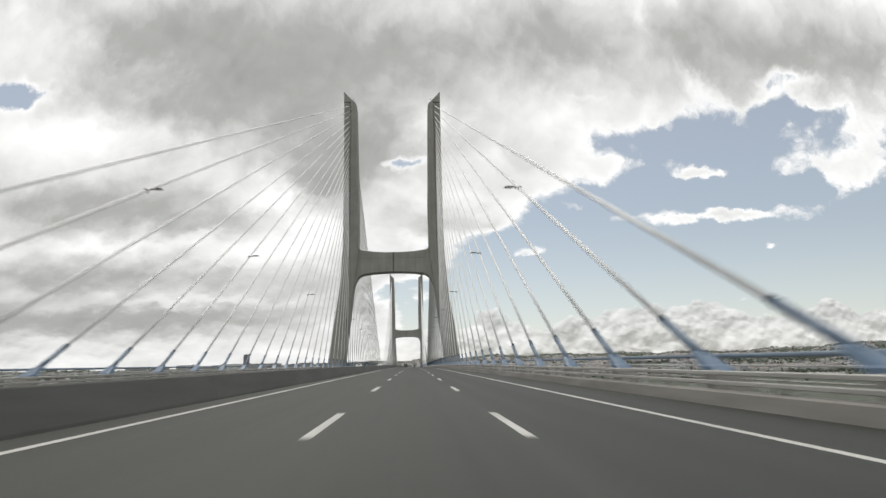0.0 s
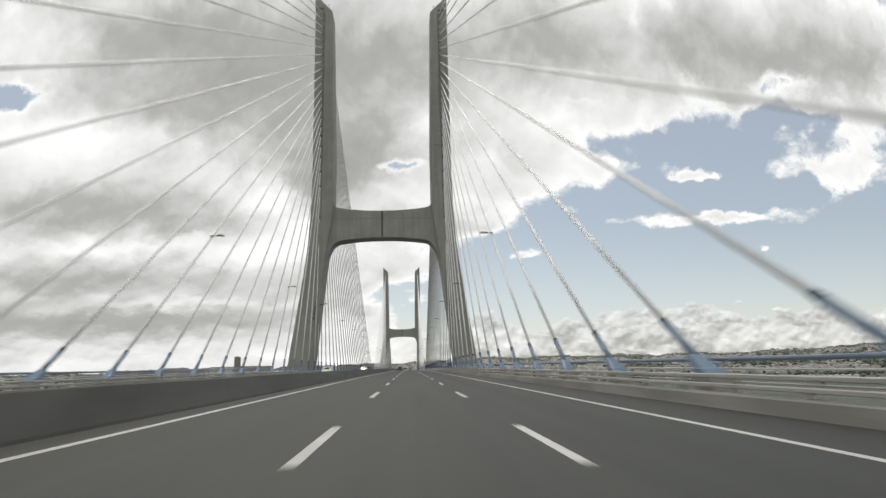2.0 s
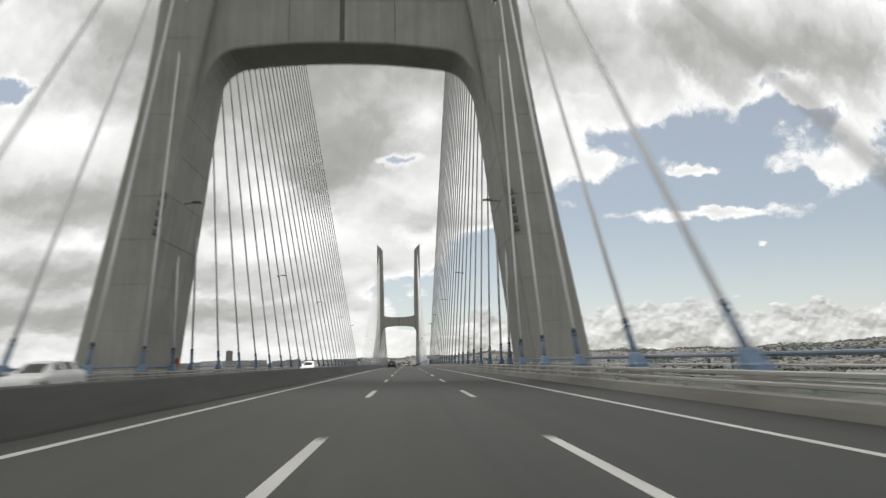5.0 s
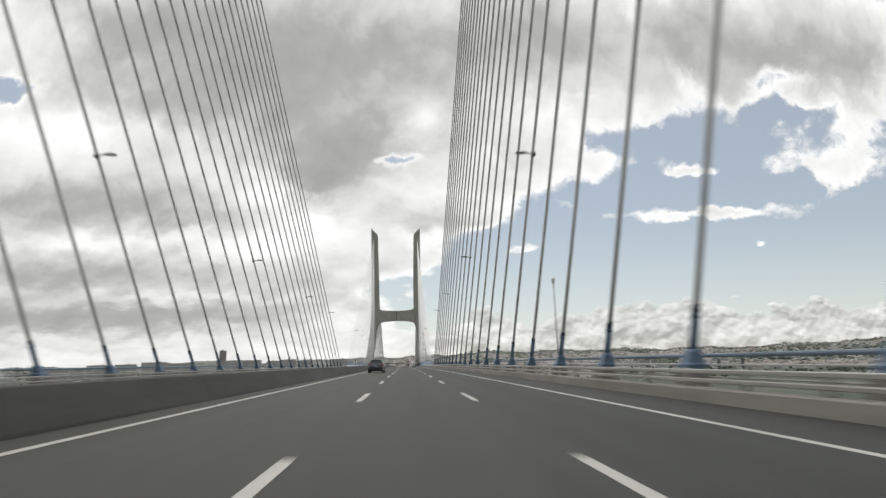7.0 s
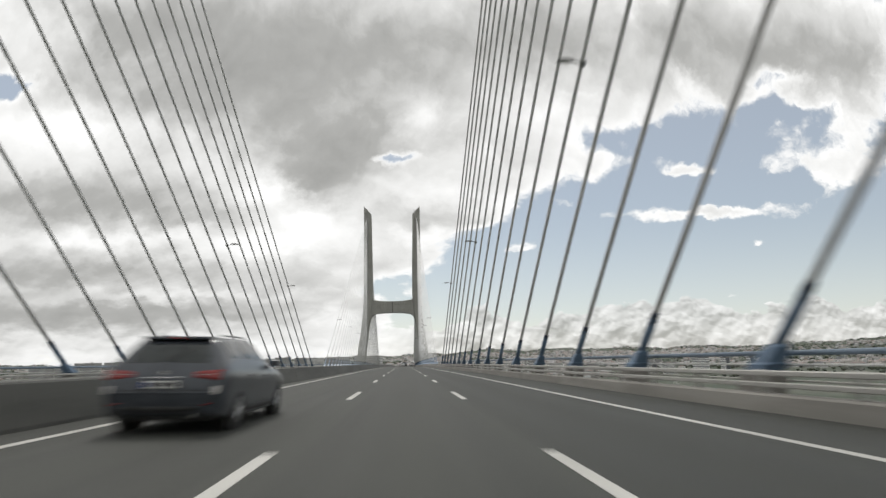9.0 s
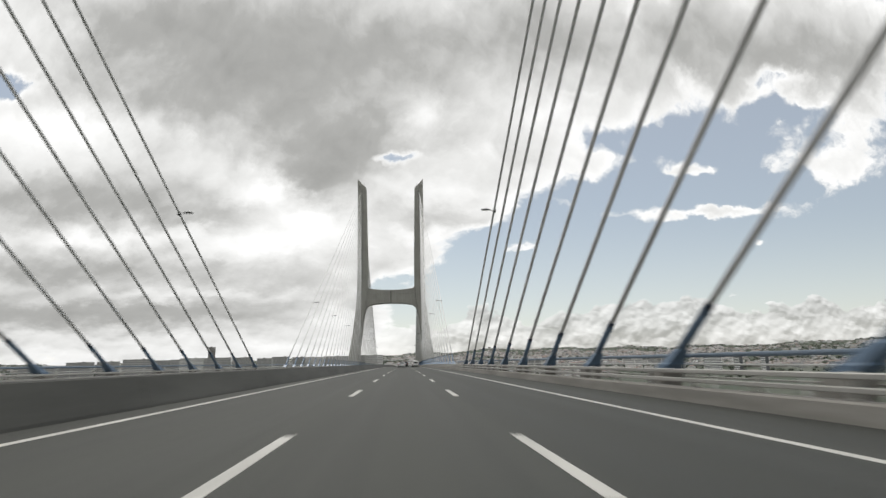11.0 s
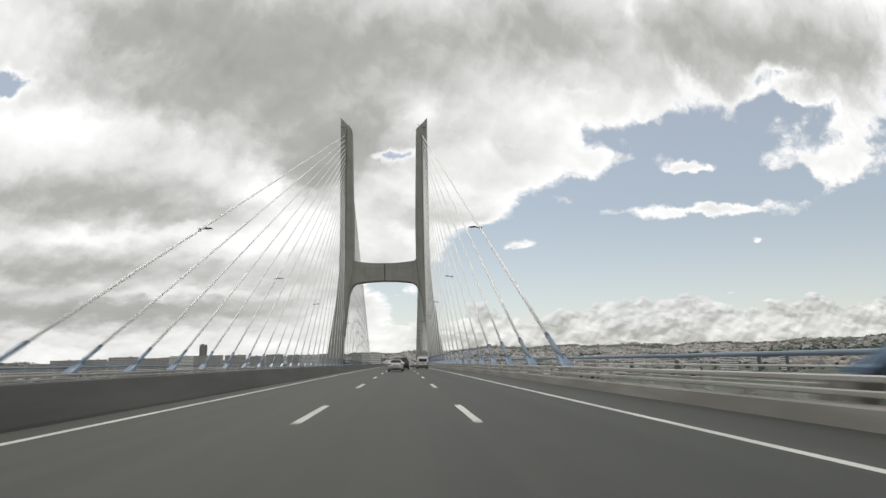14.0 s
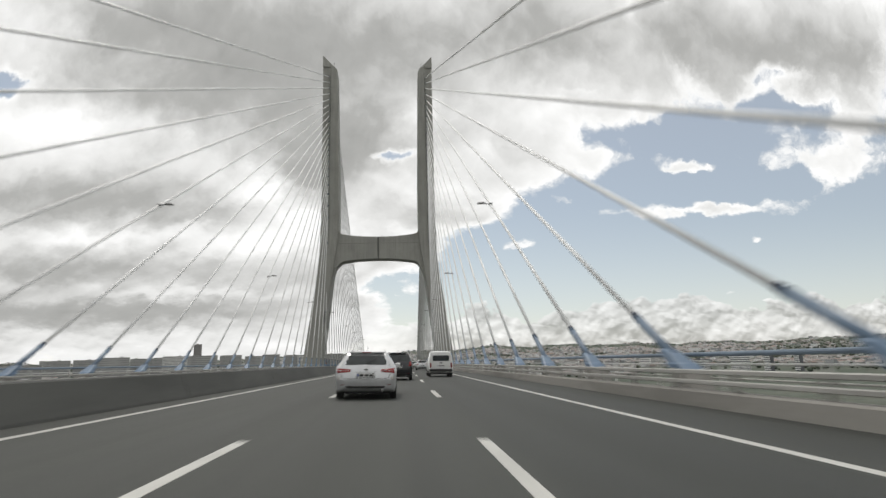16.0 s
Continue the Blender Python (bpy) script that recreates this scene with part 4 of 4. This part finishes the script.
def catmull(p, t):
    """Smooth curve through the points p (tuples), at t in 0..len-1."""
    n = len(p) - 1
    i = min(max(int(t), 0), n - 1)
    f = t - i
    a, b, c, d = p[max(i - 1, 0)], p[i], p[i + 1], p[min(i + 2, n)]
    return tuple(0.5 * (2 * q + (r - o) * f + (2 * o - 5 * q + 4 * r - s_) * f * f + (3 * q - o - 3 * r + s_) * f ** 3) for o, q, r, s_ in zip(a, b, c, d))


class Shell:
    """A car's skin: stations along y, each with a half section from the sill over the flank to the roof's middle."""

    def __init__(self, stations):
        self.st = stations

    def station(self, y):
        ys = [s[0] for s in self.st]
        if y <= ys[0]:
            t = 0.0
        elif y >= ys[-1]:
            t = len(ys) - 1.0
        else:
            i = max(k for k in range(len(ys) - 1) if ys[k] <= y)
            t = i + (y - ys[i]) / (ys[i + 1] - ys[i])
        i = min(int(t), len(self.st) - 2)
        f = t - i
        lo, hi = self.st[i], self.st[i + 1]
        sm = catmull([s[1:] for s in self.st], t)
        # stay inside the two neighbours, so that no overshoot shows
        return tuple(min(max(v, min(a, b)), max(a, b)) for v, a, b in zip(sm, lo[1:], hi[1:]))

    def at(self, y, s, out=0.0):
        """Point at y and section place s: 0 under the middle, 2 sill, 4 shoulder, 6 roof edge, 7 roof middle; negative on the left."""
        zb, zs, zt, wb, ws, wt = self.station(y)
        sec = [(0, zb), (wb * 0.86, zb), (wb, zb + 0.10), (ws * 1.01, zb + (zs - zb) * 0.55), (ws, zs), (wt + (ws - wt) * 0.16, zs + (zt - zs) * 0.86), (wt * 0.84, zt - 0.012), (0, zt + 0.012)]
        a = abs(s)
        x, z = catmull(sec, a)
        if out:
            x2, z2 = catmull(sec, min(7, a + 0.05))
            x1, z1 = catmull(sec, max(0, a - 0.05))
            n = Vector((z2 - z1, 0, -(x2 - x1)))
            n = n.normalized() if n.length > 1e-6 else Vector((0, 0, 1))
            x, z = x + n.x * out, z + n.z * out
        return Vector((x if s >= 0 else -x, y, z))

    def skin(self):
        s = Soup()
        ys = []
        for a, b in zip(self.st, self.st[1:]):
            n = max(1, round((b[0] - a[0]) / 0.09))
            ys += [a[0] + (b[0] - a[0]) * i / n for i in range(n)]
        ys.append(self.st[-1][0])
        ss = [i / 4 for i in range(29)]
        s.loft([[self.at(y, q) for q in ss] + [self.at(y, -q) for q in reversed(ss[1:-1])] for y in ys])
        return s

    def patch(self, y0, y1, s0, s1, out=0.008, ny=8, ns=8, skew=0.0, y0b=None, y1b=None):
        """A piece of skin laid a little proud of the shell, with a rim; y0b and y1b: its ends at the section place s1."""
        y0b, y1b = y0 if y0b is None else y0b, y1 if y1b is None else y1b
        s = Soup()
        grid = []
        for i in range(ny + 1):
            row = []
            for j in range(ns + 1):
                v = j / ns
                a, b = y0 + (y0b - y0) * v, y1 + (y1b - y1) * v
                y = a + (b - a) * i / ny
                edge = i in (0, ny) or j in (0, ns)
                row.append(self.at(y, s0 + (s1 - s0) * v, -0.01 if edge else out))
            grid.append(row)
        s.loft(grid, closed=False, caps=False)
        return s


class Rear:
    """The shell seen from behind: where its skin lies for a place across (x) and up (z)."""

    def __init__(self, sh, depth=0.8):
        y0 = sh.st[0][0]
        self.ys = [y0 + depth * i / 80 for i in range(81)]
        self.zs = np.arange(0.15, 2.1, 0.01)
        self.w = np.zeros((81, len(self.zs)))
        for i, y in enumerate(self.ys):
            pts = np.array([(q.x, q.z) for q in (sh.at(y, k / 6) for k in range(43))])
            order = np.argsort(pts[:, 1], kind="stable")
            z, x = pts[order, 1], pts[order, 0]
            self.w[i] = np.interp(self.zs, z, x, left=-1, right=-1)

    def y(self, x, z):
        col = self.w[:, min(max(int(round((z - 0.15) / 0.01)), 0), len(self.zs) - 1)]
        a = abs(x)
        hit = np.nonzero(col >= a)[0]
        if not len(hit):
            return self.ys[-1]
        i = int(hit[0])
        if i == 0:
            return self.ys[0]
        f = (a - col[i - 1]) / max(1e-6, col[i] - col[i - 1])
        return self.ys[i - 1] + (self.ys[i] - self.ys[i - 1]) * min(1, max(0, f))

    def patch(self, corners, out=0.008, n=10, m=6, sink=0.01):
        """A panel between four corners (x, z), laid on the back of the car with a rim."""
        a, b, c, d = corners
        s, rows = Soup(), []
        for j in range(m + 1):
            v = j / m
            row = []
            for i in range(n + 1):
                u = i / n
                x = (a[0] * (1 - u) + b[0] * u) * (1 - v) + (d[0] * (1 - u) + c[0] * u) * v
                z = (a[1] * (1 - u) + b[1] * u) * (1 - v) + (d[1] * (1 - u) + c[1] * u) * v
                edge = i in (0, n) or j in (0, m)
                row.append((x, self.y(x, z) + (sink if edge else -out), z))
            rows.append(row)
        return s.loft(rows, closed=False, caps=False)


def wheel(parent, x, y, r, side):
    """Tyre with rounded shoulders, and a five-spoke rim."""
    s = Soup()
    n = 28
    prof = [(-0.10, r * 0.66), (-0.10, r * 0.93), (-0.075, r * 0.99), (0.075, r * 0.99), (0.10, r * 0.93), (0.10, r * 0.66)]
    s.loft([[(x + o, y + q * math.cos(2 * math.pi * i / n), r + q * math.sin(2 * math.pi * i / n)) for i in range(n)] for o, q in prof], caps=False)
    t = part("wheel", s.mesh("wheel", M["rubber"], True), parent, "black rubber tyre")
    s = Soup()
    face = x + side * 0.085
    s.loft([[(face - side * d, y + q * math.cos(2 * math.pi * i / n), r + q * math.sin(2 * math.pi * i / n)) for i in range(n)] for d, q in ((0.10, r * 0.60), (0.0, r * 0.67), (0.012, r * 0.60), (0.06, r * 0.57), (0.065, 0.02))], caps=False)
    for k in range(5):
        a = 2 * math.pi * k / 5
        s.tube((face - side * 0.02, y + 0.03 * math.cos(a), r + 0.03 * math.sin(a)), (face - side * 0.015, y + r * 0.62 * math.cos(a), r + r * 0.62 * math.sin(a)), 0.035, 0.028, 6)
    part("rim", s.mesh("rim", M["alloy"]), t, "grey alloy rim")


def plate(parent, y, z, w=0.52):
    s = Soup().soft_box(-w / 2, w / 2, y - 0.014, y, z - 0.055, z + 0.055, 0.006)
    p = part("number_plate", s.mesh("number_plate", M["plate"]), parent, "white number plate with plain dark bars")
    part("plate_band", Soup().box(-w / 2 + 0.008, -w / 2 + 0.05, y - 0.0175, y - 0.01, z - 0.045, z + 0.045).mesh("plate_band", M["plate_blue"]), p)
    for c in (-0.125, 0.03, 0.175):
        part("plate_bar", Soup().box(c - 0.055, c + 0.055, y - 0.0175, y - 0.01, z - 0.032, z + 0.032).mesh("plate_bar", M["plate_mark"]), p)


def vehicle(kind, name, x, y, color, label, turn=0.0, rails=True, tall=1.0):
    """Kinds: estate, suv, van, hatch. The origin lies on the road under the middle of the car, which looks along +y."""
    base = pose(x, y, road_z(x, y) - 0.004, math.degrees(math.atan(-2 * CURVE * (y - MID))) * (1 if abs(turn) < 90 else -1), math.degrees(CROWN if x > 0 else -FALL) * (1 if abs(turn) < 90 else -1), turn) @ Matrix.Diagonal((1, 1, tall, 1))
    t = thing(name, base, label, "van" if kind == "van" else "car", "vehicles on the bridge")
    if kind in ("estate", "hatch"):
        k = 1.0 if kind == "estate" else 0.86
        H = 0.0 if kind == "estate" else 0.02
        st = [(-2.26 * k, 0.40, 0.66, 0.72, 0.60, 0.66, 0.60), (-2.22 * k, 0.32, 0.80, 0.86, 0.74, 0.80, 0.72), (-2.16 * k, 0.27, 0.90, 0.97, 0.82, 0.86, 0.76), (-2.07 * k, 0.25, 0.97, 1.05, 0.86, 0.885, 0.74),
              (-1.94 * k, 0.23, 0.985, 1.22, 0.88, 0.895, 0.66), (-1.80 * k, 0.21, 0.985, 1.37, 0.885, 0.90, 0.61), (-1.66 * k, 0.20, 0.98, 1.455 + H, 0.885, 0.90, 0.585), (-1.35 * k, 0.19, 0.97, 1.485 + H, 0.885, 0.90, 0.58), (-0.3 * k, 0.18, 0.945, 1.50 + H, 0.885, 0.90, 0.585),
              (0.25 * k, 0.18, 0.93, 1.455 + H, 0.885, 0.90, 0.58), (0.75 * k, 0.18, 0.92, 1.20, 0.885, 0.90, 0.62), (1.15 * k, 0.19, 0.90, 0.985, 0.88, 0.89, 0.68), (1.6 * k, 0.20, 0.84, 0.91, 0.87, 0.87, 0.66), (2.0 * k, 0.22, 0.74, 0.80, 0.83, 0.82, 0.58), (2.2 * k, 0.26, 0.62, 0.67, 0.74, 0.70, 0.48), (2.27 * k, 0.34, 0.52, 0.57, 0.60, 0.56, 0.4)]
        L, r, wf, wr, belt, half = 2.27 * k, 0.315, 1.36 * k, -1.33 * k, 4.25, 0.885
        glass_rear = (-2.05 * k, -1.70 * k, 6.05, -6.05)
        side_glass = [(-1.70, -1.12), (-1.05, -0.18), (-0.10, 0.66)]
        lamp_s, lamp_y = (3.55, 5.2), (-2.20 * k, -1.93 * k)
        plate_z, bump_s = 0.80 if kind == "estate" else 0.62, 2.6
    elif kind == "suv":
        k = 0.98
        st = [(-2.24 * k, 0.45, 0.75, 0.84, 0.66, 0.72, 0.66), (-2.20 * k, 0.36, 0.95, 1.03, 0.78, 0.84, 0.76), (-2.14 * k, 0.32, 1.02, 1.12, 0.85, 0.88, 0.76), (-2.05 * k, 0.30, 1.05, 1.30, 0.88, 0.90, 0.72), (-1.92 * k, 0.29, 1.05, 1.52, 0.89, 0.905, 0.67), (-1.78 * k, 0.28, 1.05, 1.65, 0.89, 0.91, 0.64), (-1.4 * k, 0.28, 1.05, 1.70, 0.89, 0.91, 0.635),
              (-0.2 * k, 0.28, 1.04, 1.71, 0.89, 0.91, 0.64), (0.3 * k, 0.28, 1.03, 1.66, 0.89, 0.91, 0.63), (0.85 * k, 0.28, 1.02, 1.30, 0.89, 0.90, 0.66), (1.15 * k, 0.28, 1.01, 1.10, 0.885, 0.90, 0.70), (1.7 * k, 0.30, 0.95, 1.03, 0.87, 0.87, 0.68), (2.05 * k, 0.34, 0.85, 0.92, 0.82, 0.80, 0.6), (2.2 * k, 0.42, 0.72, 0.78, 0.7, 0.68, 0.5)]
        L, r, wf, wr, belt, half = 2.2, 0.36, 1.33, -1.30, 4.2, 0.89
        glass_rear = (-2.10 * k, -1.80 * k, 6.0, -6.0)
        side_glass = [(-1.72, -1.15), (-1.08, -0.20), (-0.12, 0.70)]
        lamp_s, lamp_y = (3.4, 5.0), (-2.17, -1.98)
        plate_z, bump_s = 0.74, 2.9
    else:
        st = [(-2.42, 0.42, 0.95, 1.66, 0.72, 0.80, 0.66), (-2.40, 0.36, 1.02, 1.80, 0.82, 0.875, 0.72), (-2.36, 0.33, 1.06, 1.87, 0.88, 0.905, 0.74), (-2.24, 0.30, 1.08, 1.925, 0.90, 0.92, 0.73), (-1.8, 0.28, 1.08, 1.95, 0.905, 0.92, 0.72), (0.0, 0.27, 1.08, 1.955, 0.905, 0.92, 0.72), (0.75, 0.27, 1.07, 1.93, 0.905, 0.92, 0.71),
              (1.15, 0.27, 1.06, 1.72, 0.905, 0.92, 0.70), (1.55, 0.28, 1.05, 1.28, 0.90, 0.91, 0.72), (1.72, 0.28, 1.02, 1.10, 0.895, 0.90, 0.74), (2.1, 0.30, 0.90, 0.98, 0.86, 0.86, 0.7), (2.28, 0.36, 0.74, 0.82, 0.76, 0.74, 0.6), (2.33, 0.45, 0.62, 0.70, 0.62, 0.6, 0.45)]
        L, r, wf, wr, belt, half = 2.33, 0.33, 1.45, -1.46, 4.25, 0.905
        glass_rear = None
        side_glass = [(-2.0, -1.0), (-0.9, 0.1), (0.2, 1.1)]
        lamp_s, lamp_y = None, None
        plate_z, bump_s = 0.84, 2.4
    sh = Shell(st)
    rear = st[0][0]
    part("body", sh.skin().mesh("body", color, True), t)
    back = Rear(sh)
    if glass_rear:
        a, b, s0, s1 = glass_rear
        zt = sh.at(b, 7).z
        wz = {"suv": (1.13, 1.58, 0.68, 0.58)}.get(kind, (1.045, 1.385, 0.68, 0.55))
        s = back.patch([(-wz[2], wz[0]), (wz[2], wz[0]), (wz[3], wz[1]), (-wz[3], wz[1])], 0.012, 16, 8)
        part("rear_window", s.mesh("rear_window", M["glass"], True), t, "dark tinted rear window")
        s = Soup().soft_box(-0.52, 0.52, b - 0.10, b + 0.20, sh.at(b, 7).z - 0.012, sh.at(b, 7).z + 0.035, 0.012)
        part("roof_spoiler", s.mesh("roof_spoiler", color), t)
        s = Soup().soft_box(-0.14, 0.14, b - 0.112, b - 0.09, sh.at(b, 7).z - 0.002, sh.at(b, 7).z + 0.022, 0.004)
        part("brake_lamp", s.mesh("brake_lamp", M["red_lens"]), t, "red high brake lamp")
        s = Soup().tube(sh.at(a, 7) + Vector((0.0, -0.04, 0.03)), sh.at(a + 0.12, 6.4) + Vector((0.0, -0.05, 0.04)), 0.013, 0.009, 6)
        part("wiper", s.mesh("wiper", M["trim"]), t)
    else:
        s = Soup().soft_box(-0.66, 0.66, rear - 0.022, rear + 0.10, 1.16, 1.64, 0.05)
        part("rear_window", s.mesh("rear_window", M["glass"]), t, "dark tinted rear window")
        s = Soup().tube((0.02, rear - 0.035, 1.20), (-0.40, rear - 0.035, 1.24), 0.013, 0.009, 6)
        part("wiper", s.mesh("wiper", M["trim"]), t)
        s = Soup().soft_box(-0.10, 0.10, rear - 0.03, rear, 1.02, 1.09, 0.012)
        part("tailgate_handle", s.mesh("tailgate_handle", M["trim"]), t)
        s = Soup().soft_box(-0.87, 0.87, rear - 0.07, rear + 0.25, 0.40, 0.60, 0.04)
        part("bumper", s.mesh("bumper", M["trim"]), t, "black plastic rear bumper")
    for side in (-1, 1):
        for a, b in side_glass:
            s = sh.patch(a, b, side * belt, side * 5.25, 0.006, 6, 6, y0b=a + (0.16 if a < -1.2 else 0.03), y1b=b - (0.42 if b > 0.5 else 0.03))
            part("side_window", s.mesh("side_window", M["glass"], True), t, "dark side window")
        if lamp_s:
            if kind == "suv":
                q = [(0.66, 0.86), (0.86, 0.84), (0.85, 1.16), (0.72, 1.16)]
            else:
                q = [(0.45, 0.845), (0.862, 0.79), (0.868, 0.985), (0.43, 0.935)]
            s = back.patch([(side * x_, z_) for x_, z_ in q], 0.02, 10, 6)
            lamp = part("tail_lamp", s.mesh("tail_lamp", M["red_lens"], True), t, "red tail lamp lens")
            if kind != "suv":
                s = back.patch([(side * 0.47, 0.885), (side * 0.80, 0.885), (side * 0.80, 0.905), (side * 0.47, 0.90)], 0.026, 8, 2, -0.012)
                part("lamp_strip", s.mesh("lamp_strip", M["clear_lens"], True), lamp, "pale strip in the lamp")
                s = back.patch([(side * 0.73, 0.60), (side * 0.835, 0.58), (side * 0.85, 0.73), (side * 0.75, 0.74)], 0.010, 5, 5)
                part("fog_lamp", s.mesh("fog_lamp", M["clear_lens"], True), t, "pale lower lamp")
        else:
            s = Soup().soft_box(side * 0.79 - 0.065, side * 0.79 + 0.065, rear - 0.02, rear + 0.16, 0.68, 1.06, 0.03)
            part("tail_lamp", s.mesh("tail_lamp", M["red_lens"]), t, "upright red tail lamp")
        s = back.patch([(side * 0.60, 0.435), (side * 0.76, 0.435), (side * 0.76, 0.475), (side * 0.60, 0.475)], 0.012, 5, 2)
        part("reflector", s.mesh("reflector", M["red_lens"]), t, "small red reflector")
        s = Soup()
        c = side * (half + 0.07)
        s.loft([[(c + side * (o * 0.9), 0.78 + q * 0.5, 1.0 + p) for q, p in ((-0.10, 0.0), (-0.10, 0.10), (0.02, 0.12), (0.08, 0.06), (0.06, 0.0))] for o in (-0.10, 0.0, 0.09)])
        part("mirror", s.mesh("mirror", color), t)
        for a in (-0.75, 0.25):
            p = sh.at(a, side * 3.75)
            s = Soup().soft_box(p.x - 0.02, p.x + 0.02, a - 0.09, a + 0.09, p.z - 0.018, p.z + 0.018, 0.008)
            part("door_handle", s.mesh("door_handle", color), t)
        for yy in (wf, wr):
            s = Soup()
            n = 20
            s.loft([[(side * q, yy + rr * math.cos(2 * math.pi * i / n), r + rr * math.sin(2 * math.pi * i / n)) for i in range(n)] for q, rr in ((half - 0.16, r + 0.065), (half + 0.012, r + 0.062), (half + 0.012, r + 0.03))])
            part("wheel_arch", s.mesh("wheel_arch", M["trim"], False), t)
            wheel(t, side * (half - 0.07), yy, r, side)
        s = sh.patch(-1.0 if kind != "van" else -1.1, 1.0, side * 1.75, side * 2.35, 0.012, 10, 4)
        part("sill", s.mesh("sill", M["trim"], True), t)
        if rails and kind != "van":
            s = Soup()
            pts = [sh.at(yy, side * 5.9) + Vector((0, 0, 0.045 if 0 < i < 6 else -0.005)) for i, yy in enumerate([-1.55 + 0.3 * j for j in range(7)])]
            for a, b in zip(pts, pts[1:]):
                s.tube(a, b, 0.018, sides=6)
            part("roof_rail", s.mesh("roof_rail", M["trim"] if kind == "suv" else M["alloy"], True), t, "slim roof rail")
        s = sh.patch(L - 0.42, L - 0.10, side * 3.2, side * 4.6, 0.01, 5, 5)
        part("headlamp", s.mesh("headlamp", M["clear_lens"], True), t, "clear headlamp")
    if kind != "van":
        s = back.patch([(-0.58, 0.335), (0.58, 0.335), (0.66, 0.43), (-0.66, 0.43)], 0.012, 16, 4)
        part("bumper_insert", s.mesh("bumper_insert", M["trim"], True), t, "dark lower bumper insert")
        s = back.patch([(-0.80, 0.605), (0.80, 0.605), (0.80, 0.645), (-0.80, 0.645)], 0.022, 24, 3)
        part("bumper_step", s.mesh("bumper_step", color, True), t)
        seams = [[(-0.66, 0.648), (0.66, 0.648), (0.66, 0.660), (-0.66, 0.660)]]
        for side in (-1, 1):
            seams.append([(side * 0.655, 0.655), (side * 0.667, 0.655), (side * 0.735, 0.80), (side * 0.723, 0.80)])
            seams.append([(side * 0.715, 0.99), (side * 0.727, 0.99), (side * 0.655, 1.20), (side * 0.643, 1.20)])
        for q in seams:
            part("panel_gap", back.patch(q, 0.004, 12, 2, -0.002).mesh("panel_gap", M["trim"]), t)
        pz = 0.745 if kind != "suv" else 0.80
        s = back.patch([(-0.33, pz - 0.085), (0.33, pz - 0.085), (0.31, pz + 0.085), (-0.31, pz + 0.085)], 0.006, 10, 6)
        part("plate_recess", s.mesh("plate_recess", M["trim"], True), t, "dark recess round the plate")
        tail = min(back.y(0.0, pz), back.y(0.26, pz - 0.05)) - 0.008
        plate(t, tail, pz)
        s = back.patch([(-0.33, pz + 0.09), (0.33, pz + 0.09), (0.33, pz + 0.115), (-0.33, pz + 0.115)], 0.022, 10, 2)
        part("tailgate_trim", s.mesh("tailgate_trim", M["chrome"], True), t, "chrome bar over the plate")
        plate_z, tail = pz + 0.035, back.y(0.0, pz + 0.17)
        s = Soup()
        s.loft([[(0.06 * math.cos(a), tail + yy, plate_z + 0.14 + 0.032 * math.sin(a)) for a in [2 * math.pi * i / 14 for i in range(14)]] for yy in (0.05, -0.02)])
        part("badge", s.mesh("badge", M["chrome"]), t, "plain chrome oval badge")
        part("exhaust", Soup().tube((0.5, rear + 0.18, 0.29), (0.5, rear + 0.0, 0.29), 0.032, sides=10).mesh("exhaust", M["chrome"]), t)
        part("aerial", Soup().tube(sh.at(-1.3, 7), sh.at(-1.3, 7) + Vector((0, -0.22, 0.17)), 0.007, 0.004, 5).mesh("aerial", M["trim"]), t)
        s = Soup()
        a0, a1 = 0.28, 0.98
        rows = []
        for i in range(7):
            yy = a0 + (a1 - a0) * i / 6
            rows.append([sh.at(yy, q if q <= 7 else -(14 - q)) + Vector((0, 0.008, 0.012)) * (-1 if i in (0, 6) or q in (6.05, 7.95) else 1) for q in [6.05 + 1.9 * j / 10 for j in range(11)]])
        s.loft(rows, closed=False, caps=False)
        part("windscreen", s.mesh("windscreen", M["glass"], True), t, "dark windscreen")
    else:
        plate(t, rear - 0.022, plate_z)
    # floor pan, so that daylight does not pass under the skin
    part("floor_pan", Soup().soft_box(-0.74, 0.74, rear + 0.15, L - 0.3, 0.20, 0.34, 0.03).mesh("floor_pan", M["trim"]), t)
    return t


vehicle("estate", "estate_car", 5.91, 264.85, M["silver"], "silver estate car with red tail lamps and roof rails", 0.5, tall=0.95)
vehicle("estate", "dark_estate_car", 2.78, 73.85, M["navy"], "dark blue-grey estate car in the lane by the median", -1.0)
vehicle("suv", "black_car", 6.72, 283.0, M["black_paint"], "tall black car with dark glass on the middle lane")
vehicle("van", "white_van", 9.95, 291.5, M["white_paint"], "white van with a dark rear window and black bumper")
vehicle("hatch", "small_car", 9.9, 330.0, M["silver"], "small silver hatchback ahead of the white van", rails=False)
vehicle("hatch", "white_hatchback", 9.6, 362.0, M["white_paint"], "small white hatchback far ahead on the bridge", rails=False)
vehicle("estate", "white_estate_car", 3.0, 396.0, M["white_paint"], "white estate car far ahead beside the median")
# the opposite carriageway
vehicle("hatch", "oncoming_white_car", -9.8, -26.0, M["white_paint"], "white hatchback on the opposite carriageway", 180, False)
vehicle("hatch", "oncoming_pale_car", -6.4, 22.0, M["silver"], "pale silver hatchback on the opposite carriageway", 180, False)
